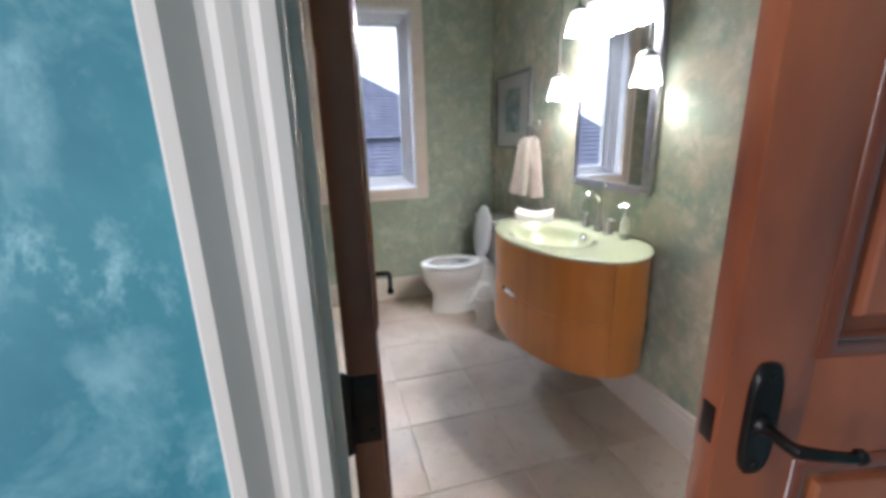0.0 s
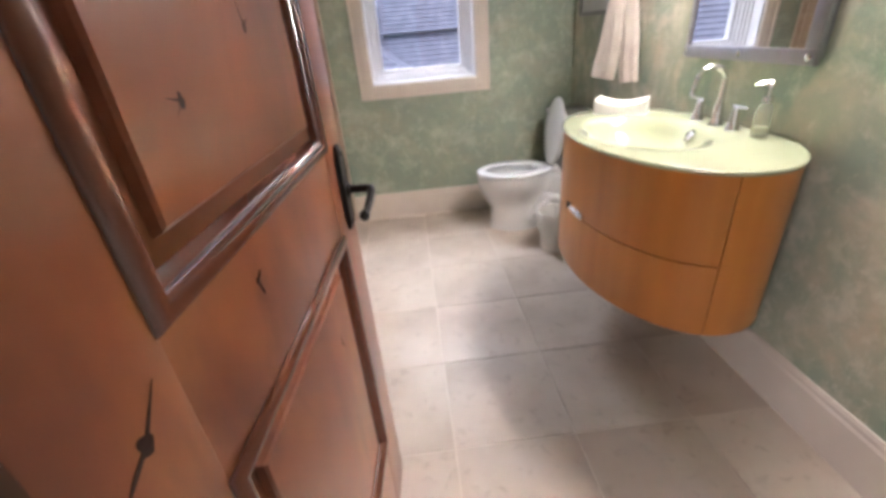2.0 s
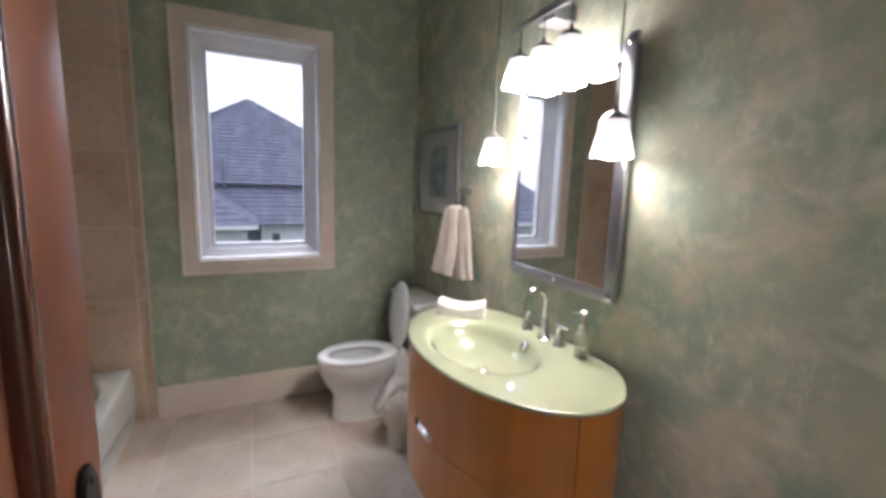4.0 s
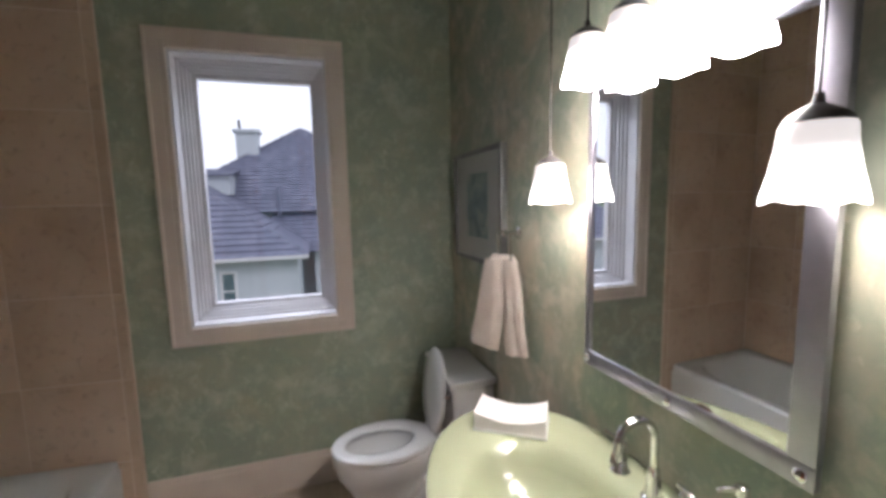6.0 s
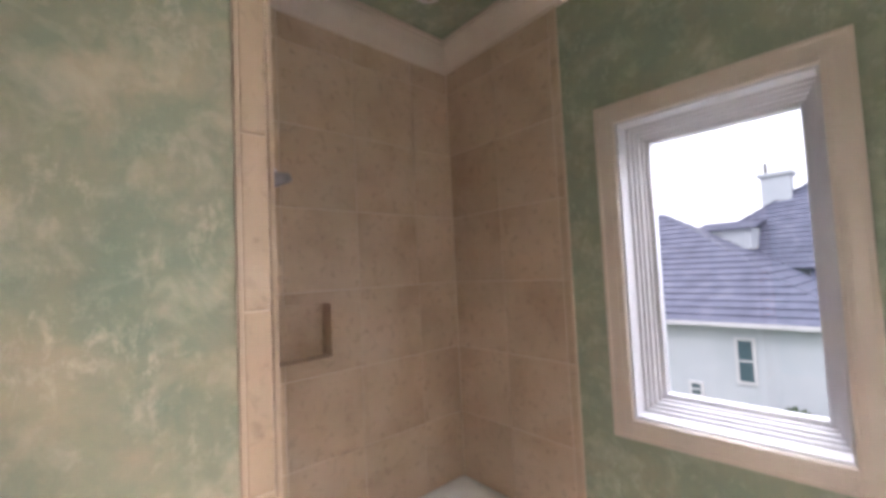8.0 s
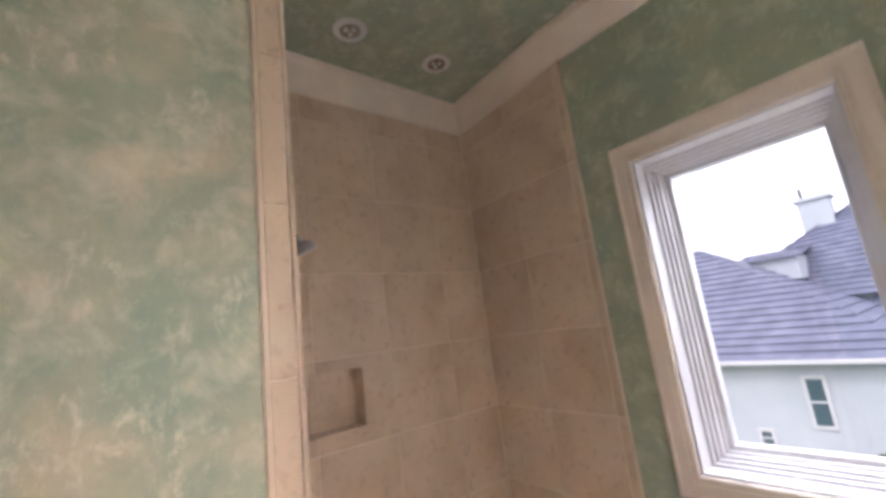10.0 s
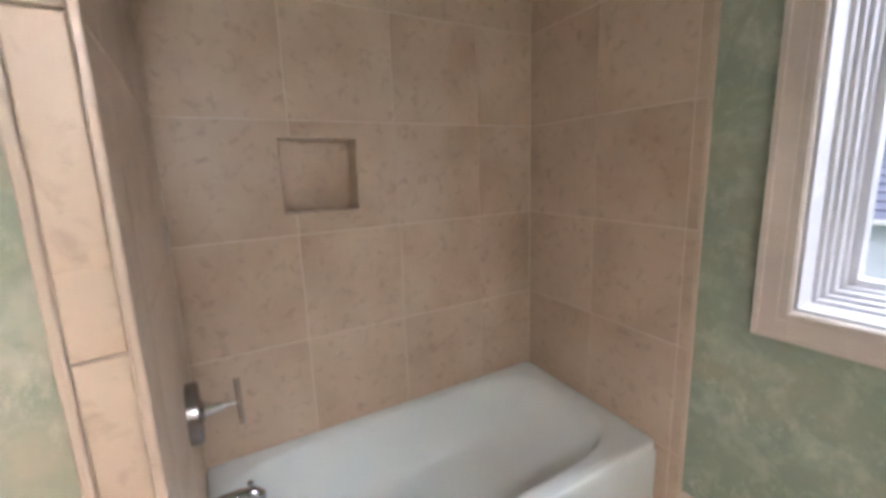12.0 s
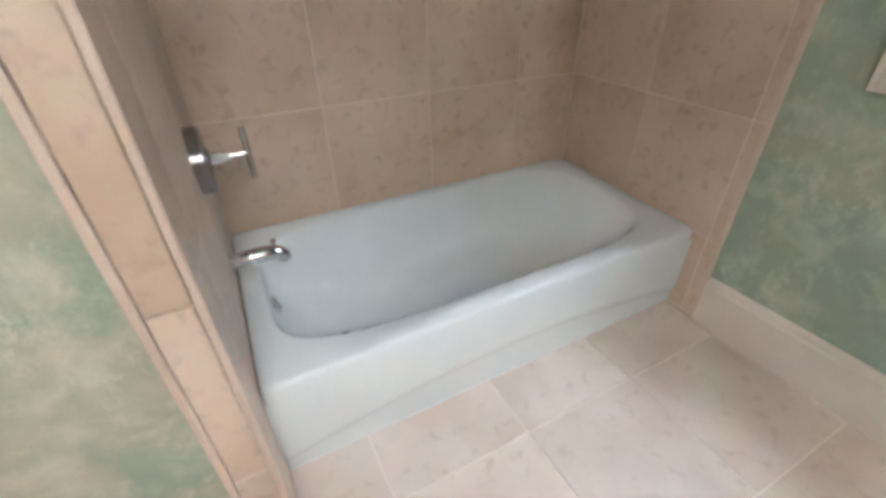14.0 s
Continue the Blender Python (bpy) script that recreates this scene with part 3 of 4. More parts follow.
def knot(door, x, z, size, seed, y=0.0):
    """A knot: a shallow dark oval with checks running out of it, lying on the face at y."""
    r = random.Random(seed)
    bm = bmesh.new()
    ring = [(x + size * 0.34 * math.cos(a) * (1 + 0.25 * math.sin(3 * a + seed)), z + size * 0.5 * math.sin(a) * (1 + 0.2 * math.cos(2 * a + seed))) for a in [2 * math.pi * k / 16 for k in range(16)]]
    loft(bm, [[(u, y - 0.001, v) for u, v in ring], [(u, y + 0.0006, v) for u, v in ring]])
    for k in range(r.choice((2, 3, 3))):
        a = r.uniform(0, 2 * math.pi)
        l, w = size * r.uniform(1.1, 2.2), size * 0.10
        d, s = Vector((math.cos(a), 0, math.sin(a) * 1.3)), Vector((-math.sin(a), 0, math.cos(a)))
        p = Vector((x, y, z))
        pts = [p - s * w, p + d * l * 0.5 - s * w * 0.7 + s * w * r.uniform(-1, 1), p + d * l, p + d * l * 0.5 + s * w * 0.7, p + s * w]
        loft(bm, [[q + Vector((0, -0.001, 0)) for q in pts], [q + Vector((0, 0.0008, 0)) for q in pts]])
    part("knot", bm, KNOT, door, "dark open knot with small checks", 0)


DOOR_ANGLE = 90 - 4.5
bath_door = panel_door("bathroom_door", pose(-0.050, 0.592, 0.008, 0, 0, DOOR_ANGLE) @ Matrix.Diagonal((1, -1, 1, 1)), 0.765, 2.43,
           "red-brown knotty wood panel door standing open into the bathroom")
for kx, kz, ks, kn, ky in ((0.064, 1.030, 0.020, 1, 0), (0.273, 1.034, 0.008, 2, 0), (0.250, 1.232, 0.013, 3, -0.003), (0.425, 1.290, 0.013, 4, -0.003), (0.496, 0.757, 0.009, 5, -0.003), (0.09, 1.62, 0.014, 6, 0)):
    knot(bath_door, kx, kz - 0.008, ks, kn, ky)
# a hall door folded back across part of the doorway
panel_door("hall_door", pose(1.172, 0.288, 0.008, 0, 0, 168.5), 0.775, 2.43, "red-brown knotty wood panel door standing open in the hall")

# ---- vanity ----
VC = (1.07, 1.920)
VA, VB = 0.320, 0.521


def ellipse(k, n, inset=0.0, cut=None, c=VC, a=VA, b=VB):
    t = 2 * math.pi * k / n
    x, y = c[0] + (a - inset) * math.cos(t), c[1] + (b - inset) * math.sin(t)
    return (min(x, cut) if cut else x), y


vanity = thing("vanity", (VC[0], VC[1], 0.35), "wall-hung bow-fronted orange cherry vanity with two curved drawers", "vanity")


def bow(inset, z0, z1, t0, t1, thick, n=48, bevel=True):
    """A curved front between two angles of the oval, in the vanity's own space."""
    bm = bmesh.new()
    rings = []
    for k in range(n + 1):
        t = radians(t0 + (t1 - t0) * k / n)
        c, s = math.cos(t), math.sin(t)
        e = 0.002 if bevel else 0
        ring = []
        for i, z in ((inset + e, z0), (inset, z0 + e), (inset, z1 - e), (inset + e, z1), (inset + thick, z1), (inset + thick, z0)):
            ring.append(((VA - i) * c, (VB - i) * s, z - 0.35))
        rings.append(ring)
    loft(bm, rings)
    return bm


n = 96
bm = bmesh.new()
loft(bm, [[(min(ellipse(k, n, 0.033)[0], FACE_E - 0.004) - VC[0], ellipse(k, n, 0.033)[1] - VC[1], z - 0.35) for k in range(n)] for z in (0.356, 0.730)])
part("body", bm, SEAM, vanity, "dark carcass behind the drawer fronts")
SEAMZ = 0.598
part("drawer", bow(0.006, SEAMZ + 0.0008, 0.872, 104, 257, 0.02), VENEER, vanity, "curved orange cherry drawer front")
low = part("drawer", bow(0.006, 0.35, SEAMZ - 0.0008, 104, 257, 0.02), VENEER, vanity, "curved orange cherry drawer front")
part("side_panel", bow(0.006, 0.35, 0.872, 257.6, 300, 0.02), VENEER, vanity)
part("side_panel", bow(0.006, 0.35, 0.872, 60, 103.4, 0.02), VENEER, vanity)
# inset chrome pull at the seam
PM = pose(-0.3165, -0.035, 0.264, 0, 0, 2)
bm = bmesh.new()
box(bm, -0.005, 0.006, -0.055, 0.053, -0.013, 0.013, 0.003, PM)
box(bm, -0.012, -0.0045, -0.048, 0.046, -0.008, 0.006, 0.002, PM)
part("pull", bm, CHROME, vanity, "small chrome drawer pull set into the front")
# solid block; the finger recess's shade is put into its colour
bm = bmesh.new()
box(bm, -0.002, 0.012, 0.0535, 0.084, -0.012, 0.012, 0.0, PM)
part("pull_recess", bm, HOLESHADE, vanity, "near-black block for the shaded finger recess")

top = thing("sink_top", (VC[0], VC[1], 0.8725), "oval pale yellow-green glass counter with an integral basin", "sink")
bm = bmesh.new()
BC = (-0.050, 0.042)
rings = []
for a, b, z in ((0.04, 0.055, -0.106), (0.155, 0.212, -0.078), (0.190, 0.262, -0.012), (0.206, 0.280, 0.0)):
    rings.append([(BC[0] + a * math.cos(2 * math.pi * k / n), BC[1] + b * math.sin(2 * math.pi * k / n), z) for k in range(n)])
for inset, z in ((0.020, 0.0), (0.003, 0.0), (0.0, 0.003), (0.0, 0.009), (0.003, 0.012), (0.010, 0.0125)):
    rings.append([(min(ellipse(k, n, inset)[0], FACE_E - 0.003) - VC[0], ellipse(k, n, inset)[1] - VC[1], z) for k in range(n)])
for a, b, z, sh in ((0.250, 0.350, 0.0124, 1), (0.228, 0.312, 0.0116, 1), (0.210, 0.286, 0.0088, 1), (0.195, 0.266, 0.002, 1), (0.184, 0.251, -0.011, 1), (0.172, 0.235, -0.034, 1), (0.158, 0.216, -0.058, 1), (0.135, 0.184, -0.080, 0.9), (0.095, 0.13, -0.094, 0.6), (0.04, 0.055, -0.100, 0.4)):
    rings.append([(BC[0] + a * math.cos(2 * math.pi * k / n), BC[1] + b * math.sin(2 * math.pi * k / n), z) for k in range(n)])
loft(bm, rings)
part("basin", bm, BASIN, top, "", 60)
bm = bmesh.new()
lathe(bm, [(0.026, -0.002), (0.026, 0.003), (0.020, 0.006), (0.006, 0.007)], 24, pose(BC[0] + 0.172, BC[1] - 0.026, -0.024, 0, -60, -18))
part("overflow", bm, CHROME, top, "round chrome overflow ring")
# solid disc, coloured as the shade inside the overflow
bm = bmesh.new()
lathe(bm, [(0.010, 0.0), (0.010, 0.0015), (0.002, 0.0016)], 16, pose(BC[0] + 0.1685, BC[1] - 0.022, -0.0190, 0, -66, 0))
part("overflow_hole", bm, HOLESHADE, top)
bm = bmesh.new()
lathe(bm, [(0.022, -0.001), (0.022, 0.002), (0.017, 0.005), (0.004, 0.006)], 24, pose(BC[0], BC[1], -0.100))
part("drain", bm, CHROME, top, "round chrome drain")

faucet = thing("faucet", (1.264, 1.908, 0.885), "chrome gooseneck basin faucet with two lever handles", "faucet")
bm = bmesh.new()
lathe(bm, [(0.026, 0.0), (0.026, 0.004), (0.020, 0.010), (0.016, 0.040), (0.0135, 0.075), (0.011, 0.080)], 24)
part("base", bm, CHROME, faucet)
bm = bmesh.new()
tube(bm, [(0, 0, 0.07), (0, 0, 0.150)] + arc((-0.052, 0, 0.150), 0.052, 0, 180, 14) + [(-0.106, 0, 0.135), (-0.113, 0, 0.115)], 0.0095, 16)
part("spout", bm, CHROME, faucet)
for dy in (-0.085, 0.108):
    bm = bmesh.new()
    lathe(bm, [(0.024, 0.0), (0.024, 0.004), (0.019, 0.010), (0.014, 0.040), (0.011, 0.062), (0.011, 0.070), (0.008, 0.074)], 20, pose(0, dy, 0))
    part("valve", bm, CHROME, faucet)
    bm = bmesh.new()
    s = 1 if dy > 0 else -1
    tube(bm, [(0.004, dy - s * 0.020, 0.077), (0.0, dy + s * 0.020, 0.079), (-0.004, dy + s * 0.055, 0.081)], [0.006, 0.0055, 0.005], 12)
    part("handle", bm, CHROME, faucet)

soap = thing("soap_dispenser", (1.266, 1.706, 0.885), "clear glass soap bottle with a chrome pump", "soap bottle")
bm = bmesh.new()
lathe(bm, [(0.022, 0.0), (0.026, 0.003), (0.024, 0.080), (0.021, 0.098), (0.013, 0.108), (0.012, 0.118), (0.009, 0.118), (0.009, 0.106), (0.018, 0.095), (0.021, 0.080), (0.022, 0.008), (0.010, 0.006)], 28)
part("bottle", bm, SOAPGLASS, soap)
bm = bmesh.new()
lathe(bm, [(0.010, 0.0085), (0.0212, 0.010), (0.0208, 0.034), (0.010, 0.035)], 24)
part("liquid", bm, SOAPLIQ, soap, "pale liquid soap")
bm = bmesh.new()
lathe(bm, [(0.0145, 0.110), (0.0145, 0.126), (0.006, 0.129), (0.0055, 0.152), (0.013, 0.154), (0.013, 0.170), (0.009, 0.173)], 20)
tube(bm, [(0, 0, 0.163), (-0.024, 0.012, 0.164), (-0.038, 0.019, 0.158)], [0.006, 0.005, 0.004], 10)
part("pump", bm, CHROME, soap)

tray = thing("guest_towel_tray", (1.105, 2.310, 0.885), "white saddle-shaped stack of folded guest towels on the counter", "towel tray", rz=-35)
bm = bmesh.new()
W, D, nx = 0.106, 0.060, 18
top_z = lambda u: 0.038 + 0.022 * abs(u) ** 1.7
rings = []
for k in range(nx + 1):
    u = -1 + 2 * k / nx
    z = top_z(u)
    rings.append([(u * W, -D, 0.002), (u * W, -D, z - 0.004), (u * W, -D + 0.006, z), (u * W, D - 0.006, z + 0.003), (u * W, D, z - 0.001), (u * W, D, 0.002)])
loft(bm, rings)
part("folded_towel", bm, PAPERW, tray, "", 50)
bm = boxes((-W - 0.004, W + 0.004, -D - 0.004, D + 0.004, 0.0, 0.006), bevel=0.002)
part("dish", bm, PORCELAIN, tray)

# ---- mirror with its lamps ----
MX = 1.300
mirror = thing("wall_mirror", (MX, 1.905, 1.10), "rectangular mirror in a brushed aluminium frame with screw heads", "mirror")
y0, y1, z0, z1 = 1.610 - 1.905, 2.205 - 1.905, 0.0, 0.83
part("backing", boxes((0.004, FACE_E - MX - 0.001, y0 + 0.02, y1 - 0.015, 0.015, z1)), STEEL, mirror)
part("mirror_glass", boxes((-0.004, 0.0035, y0 + 0.045, y1 - 0.020, 0.042, z1 - 0.062)), MIRROR, mirror, "clear mirror glass", 0)
part("bottom_rail", boxes((-0.010, 0.006, y0, y1 + 0.004, 0.0, 0.042), bevel=0.002), STEEL, mirror)
part("side_rail", boxes((-0.010, 0.006, y0, y0 + 0.045, 0.0425, z1 + 0.02), bevel=0.002), STEEL, mirror)
part("side_rail", boxes((-0.010, 0.006, y1 - 0.020, y1, 0.0425, z1 - 0.062), bevel=0.002), STEEL, mirror)
part("top_rail", boxes((-0.010, 0.006, y0 + 0.0455, y1, z1 - 0.0615, z1 - 0.052), bevel=0.002), STEEL, mirror)
for yy, zz in ((y0 + 0.022, 0.021), (0.0, 0.021), (y1 - 0.012, 0.021), (y0 + 0.022, z1 - 0.005)):
    bm = bmesh.new()
    lathe(bm, [(0.011, 0.0), (0.011, 0.003), (0.006, 0.007), (0.002, 0.008)], 18, pose(-0.010, yy, zz, 0, -90, 0))
    part("screw_head", bm, CHROME, mirror)


def lamp_glass():
    bm = bmesh.new()
    outer = [(0.040, 0.110), (0.043, 0.106), (0.046, 0.075), (0.052, 0.040), (0.060, 0.008), (0.061, 0.0)]
    inner = [(r - 0.004, z + (0.001 if i else -0.004)) for i, (r, z) in enumerate(outer)][::-1]
    seg = 40
    rings = []
    for r, z in outer + inner:
        rings.append([(r * math.cos(2 * math.pi * k / seg), r * math.sin(2 * math.pi * k / seg), z + (0.004 * math.cos(4 * 2 * math.pi * k / seg) if z < 0.004 else 0)) for k in range(seg)])
    loft(bm, rings, False, True)
    return bm


SHADE_MESHES = {}


def lamp_unit(parent, at, stem, sort):
    """A shade with its holder, a bulb and a stem going up; the shade's mouth is at the height of at."""
    if sort not in SHADE_MESHES:
        SHADE_MESHES[sort] = mesh_of("shade", lamp_glass(), SHADES[sort], 50)
    sh = new("shade", SHADE_MESHES[sort])
    sh.parent = parent
    sh.matrix_basis = pose(*at)
    tagged(sh, "glowing frosted white glass shade")
    bm = bmesh.new()
    lathe(bm, [(0.041, 0.109), (0.041, 0.112), (0.034, 0.121), (0.020, 0.130), (0.008, 0.136), (0.006, 0.150), (0.003, 0.151)], 24, pose(*at))
    part("holder", bm, DARKPAINT, parent)
    bm = bmesh.new()
    tube(bm, [(at[0], at[1], at[2] + 0.15), (at[0], at[1], at[2] + 0.15 + stem)], 0.0022, 8)
    part("stem", bm, DARKPAINT, parent)
    lamp = new("bulb", bpy.data.lights.new("bulb", "POINT"))
    lamp.data.energy, lamp.data.color, lamp.data.shadow_soft_size = LAMP_W[sort], LAMP_COLOUR, 0.022
    lamp.parent = parent
    lamp.matrix_basis = pose(at[0], at[1], at[2] + 0.038)


for py in (2.290, 1.606):
    t = thing("pendant_lamp", (1.222, py, 1.572), "small frosted glass pendant lamp on a thin dark rod", "pendant lamp", "lamps round the mirror")
    lamp_unit(t, (0, 0, 0), CEIL - 1.572 - 0.155, "pendant")
    bm = bmesh.new()
    lathe(bm, [(0.045, CEIL - 1.572 - 0.018), (0.055, CEIL - 1.572 - 0.012), (0.055, CEIL - 1.572)], 24)
    part("canopy", bm, DARKPAINT, t)
bar = thing("vanity_light", (1.228, 1.985, 1.872), "row of frosted glass lamps on a bar over the mirror", "wall lamp", "lamps round the mirror")
bm = boxes((-0.004, 0.004, -0.21, 0.21, 0.225, 0.245), bevel=0.002)
box(bm, 0.0045, FACE_E - 1.228 - 0.002, -0.05, 0.05, 0.205, 0.265, 0.003)
part("bar", bm, STEEL, bar)
for dy in (0.148, 0.0, -0.148):
    lamp_unit(bar, (0, dy, 0), 0.075, "bar")

# ---- picture, towel ----
pic = thing("framed_picture", (FACE_E - 0.001, 3.10, 1.28), "framed print with a wide pale mat in a grey frame", "picture")
pw, ph = 0.300, 0.54
part("frame", boxes((-0.030, 0, -pw, -pw + 0.022, 0, ph), (-0.030, 0, pw - 0.022, pw, 0, ph), (-0.030, 0, -pw + 0.0222, pw - 0.0222, 0, 0.022),
                    (-0.030, 0, -pw + 0.0222, pw - 0.0222, ph - 0.022, ph), bevel=0.003), FRAMEWOOD, pic)
part("mat_board", boxes((-0.016, -0.001, -pw + 0.0225, pw - 0.0225, 0.0225, ph - 0.0225)), MATBOARD, pic, "pale grey mat board", 0)
part("print", boxes((-0.018, -0.0165, -0.13, 0.13, 0.12, ph - 0.11)), ARTPRINT, pic, "faded blue-grey art print", 0)
part("glazing", boxes((-0.024, -0.022, -pw + 0.0225, pw - 0.0225, 0.0225, ph - 0.0225)), GLASS, pic, "", 0).visible_shadow = False

ring = thing("towel_ring", (FACE_E - 0.001, 2.70, 1.45), "chrome towel ring fixed to the wall", "towel ring")
bm = bmesh.new()
lathe(bm, [(0.026, 0.0), (0.026, 0.006), (0.012, 0.012), (0.009, 0.05), (0.012, 0.055), (0.012, 0.075), (0.006, 0.080)], 20, pose(0, 0, 0, 0, -90, 0))
part("post", bm, CHROME, ring)
bm = bmesh.new()
tube(bm, [(-0.066, -0.055, 0.0), (-0.066, 0.055, 0.0)], 0.006, 10)
for s in (-1, 1):
    tube(bm, [(-0.066, s * 0.055, 0.0), (-0.066, s * 0.058, -0.05), (-0.066, s * 0.060, -0.100)], 0.005, 10)
tube(bm, [(-0.066, -0.060, -0.100), (-0.066, 0.060, -0.100)], 0.005, 10)
part("bar", bm, CHROME, ring)

towel = thing("hand_towel", (1.262, 2.69, 0.965), "cream terry hand towel hanging in folds from the ring", "towel", rz=32)


def towel_lobe(y_top, y_bot, w_top, w_bot, length, x, seed):
    """One hanging half of the towel: a soft closed shape with long shallow folds and a woven band near the hem."""
    bm = bmesh.new()
    rings, seg = [], 56
    for i in range(31):
        v = i / 30
        w = w_top + (w_bot - w_top) * min(1, v * 1.2) ** 0.75
        th = 0.020 - 0.007 * v + (0.0025 if 0.80 < v < 0.86 else 0)
        ring = []
        for k in range(seg):
            a = 2 * math.pi * k / seg
            u, d = math.cos(a), math.sin(a)
            f = 0.0035 * math.sin(u * 6.0 + seed + v * 0.8) * min(1, v * 2)
            ring.append((x + th * (abs(d) ** 0.7) * (1 if d >= 0 else -1) + f, y_top + (y_bot - y_top) * v + w * u + 0.003 * math.sin(v * 7 + seed), 0.385 - length * v + 0.010 * u * v * math.cos(seed)))
        rings.append(ring)
    return loft(bm, rings)


part("front_fold", towel_lobe(0.030, 0.086, 0.040, 0.070, 0.370, -0.020, 0.6), CLOTH, towel, "", 80)
part("back_fold", towel_lobe(-0.022, -0.058, 0.034, 0.052, 0.388, 0.000, 2.3), CLOTH, towel, "", 80)
bm = bmesh.new()
tube(bm, [(0.010, -0.048, 0.363), (-0.004, -0.040, 0.384), (-0.006, 0.046, 0.386), (-0.014, 0.054, 0.360)], [0.014, 0.018, 0.018, 0.014], 12)
part("gathered_top", bm, CLOTH, towel, "", 80)

# ---- toilet ----
TY = 3.145
toilet = thing("toilet", (0.82, TY, 0.0), "white porcelain two-piece toilet with its seat lid raised", "toilet")


def oval(cx, a, b, z, n=48, egg=0.0, m=None):
    out = []
    for k in range(n):
        t = 2 * math.pi * k / n
        c, s = math.cos(t), math.sin(t)
        p = Vector((cx + a * c, b * s * (1 + egg * c), z))
        out.append(m @ p if m is not None else p)
    return out


bm = bmesh.new()
loft(bm, [oval(0.03, 0.20, 0.110, 0.0), oval(0.03, 0.205, 0.112, 0.02), oval(0.03, 0.195, 0.100, 0.06), oval(0.03, 0.190, 0.096, 0.16), oval(0.02, 0.215, 0.112, 0.215), oval(0.012, 0.240, 0.150, 0.27),
          oval(0.010, 0.254, 0.178, 0.325), oval(0.010, 0.258, 0.184, 0.375), oval(0.010, 0.254, 0.182, 0.388), oval(-0.02, 0.190, 0.135, 0.386), oval(-0.02, 0.180, 0.128, 0.36), oval(-0.01, 0.140, 0.10, 0.27), oval(0.02, 0.07, 0.06, 0.20)])
part("bowl", bm, PORCELAIN, toilet, "", 60)
bm = bmesh.new()
for s in (-1, 1):
    tube(bm, [(0.10, s * 0.095, 0.06), (0.155, s * 0.100, 0.15), (0.215, s * 0.098, 0.215), (0.265, s * 0.080, 0.20), (0.28, s * 0.06, 0.10), (0.28, s * 0.05, 0.03)], [0.035, 0.042, 0.045, 0.045, 0.05, 0.05], 16)
box(bm, 0.13, 0.47, -0.10, 0.10, 0.0, 0.05, 0.012)
box(bm, 0.20, 0.47, -0.085, 0.085, 0.05, 0.375, 0.03)
part("trapway", bm, PORCELAIN, toilet, "", 60)
bm = bmesh.new()
loft(bm, [oval(0.006, 0.246, 0.182, 0.392), oval(0.006, 0.258, 0.188, 0.398), oval(0.006, 0.256, 0.187, 0.410), oval(0.006, 0.246, 0.180, 0.416), oval(-0.015, 0.180, 0.112, 0.416),
          oval(-0.015, 0.170, 0.105, 0.410), oval(-0.015, 0.168, 0.104, 0.398), oval(-0.015, 0.176, 0.110, 0.392)], False, False)
part("seat", bm, PORCELAIN, toilet, "", 60)
LM = pose(0.248, 0, 0.412, 0, -83, 0)
bm = bmesh.new()
loft(bm, [oval(0.222, 0.200, 0.162, 0.0, m=LM), oval(0.222, 0.213, 0.176, 0.004, m=LM), oval(0.222, 0.213, 0.176, 0.012, m=LM), oval(0.222, 0.198, 0.164, 0.020, m=LM), oval(0.222, 0.10, 0.08, 0.024, m=LM)])
part("lid", bm, PORCELAIN, toilet, "raised oval toilet lid", 60)
bm = bmesh.new()
for s in (-1, 1):
    tube(bm, [(0.262, s * 0.055, 0.425), (0.262, s * 0.095, 0.425)], 0.012, 12)
box(bm, 0.235, 0.285, -0.10, 0.10, 0.388, 0.412, 0.006)
part("hinge", bm, PORCELAIN, toilet)
bm = bmesh.new()
loft(bm, [[(x, y, z) for x, y in ((x0, -w), (x0, w), (0.508, w), (0.508, -w))] for x0, w, z in ((0.325, 0.190, 0.375), (0.305, 0.212, 0.52), (0.296, 0.216, 0.715))])
bmesh.ops.bevel(bm, geom=bm.edges[:], offset=0.02, segments=3, profile=0.6, affect="EDGES")
part("tank", bm, PORCELAIN, toilet, "", 50)
part("tank_lid", boxes((0.280, 0.513, -0.228, 0.228, 0.716, 0.752), bevel=0.010), PORCELAIN, toilet, "", 50)
bm = bmesh.new()
tube(bm, [(0.298, -0.17, 0.665), (0.275, -0.17, 0.665), (0.270, -0.16, 0.665), (0.270, -0.10, 0.662)], [0.010, 0.009, 0.007, 0.006], 10)
part("flush_lever", bm, CHROME, toilet)

bin_ = thing("waste_bin", (0.985, 2.735, 0.0), "small round waste bin with a white plastic liner", "waste bin")
bm = bmesh.new()
lathe(bm, [(0.085, 0.0), (0.092, 0.006), (0.104, 0.23), (0.108, 0.235), (0.104, 0.24), (0.098, 0.235), (0.088, 0.012), (0.03, 0.010)], 32)
part("bucket", bm, BAG, bin_, "", 50)
bm = bmesh.new()
seg = 60
rings = []
for r, z in ((0.105, 0.13), (0.113, 0.15), (0.115, 0.235), (0.108, 0.250), (0.099, 0.235), (0.090, 0.10)):
    rings.append([((r + 0.004 * math.sin(9 * a) + 0.002 * math.sin(23 * a)) * math.cos(a), (r + 0.004 * math.sin(9 * a)) * math.sin(a), z + 0.007 * math.sin(5 * a + 1) + 0.004 * math.sin(13 * a))
                  for a in [2 * math.pi * k / seg for k in range(seg)]])
loft(bm, rings, False, False)
part("liner", bm, BAG, bin_, "crumpled white plastic liner", 70)

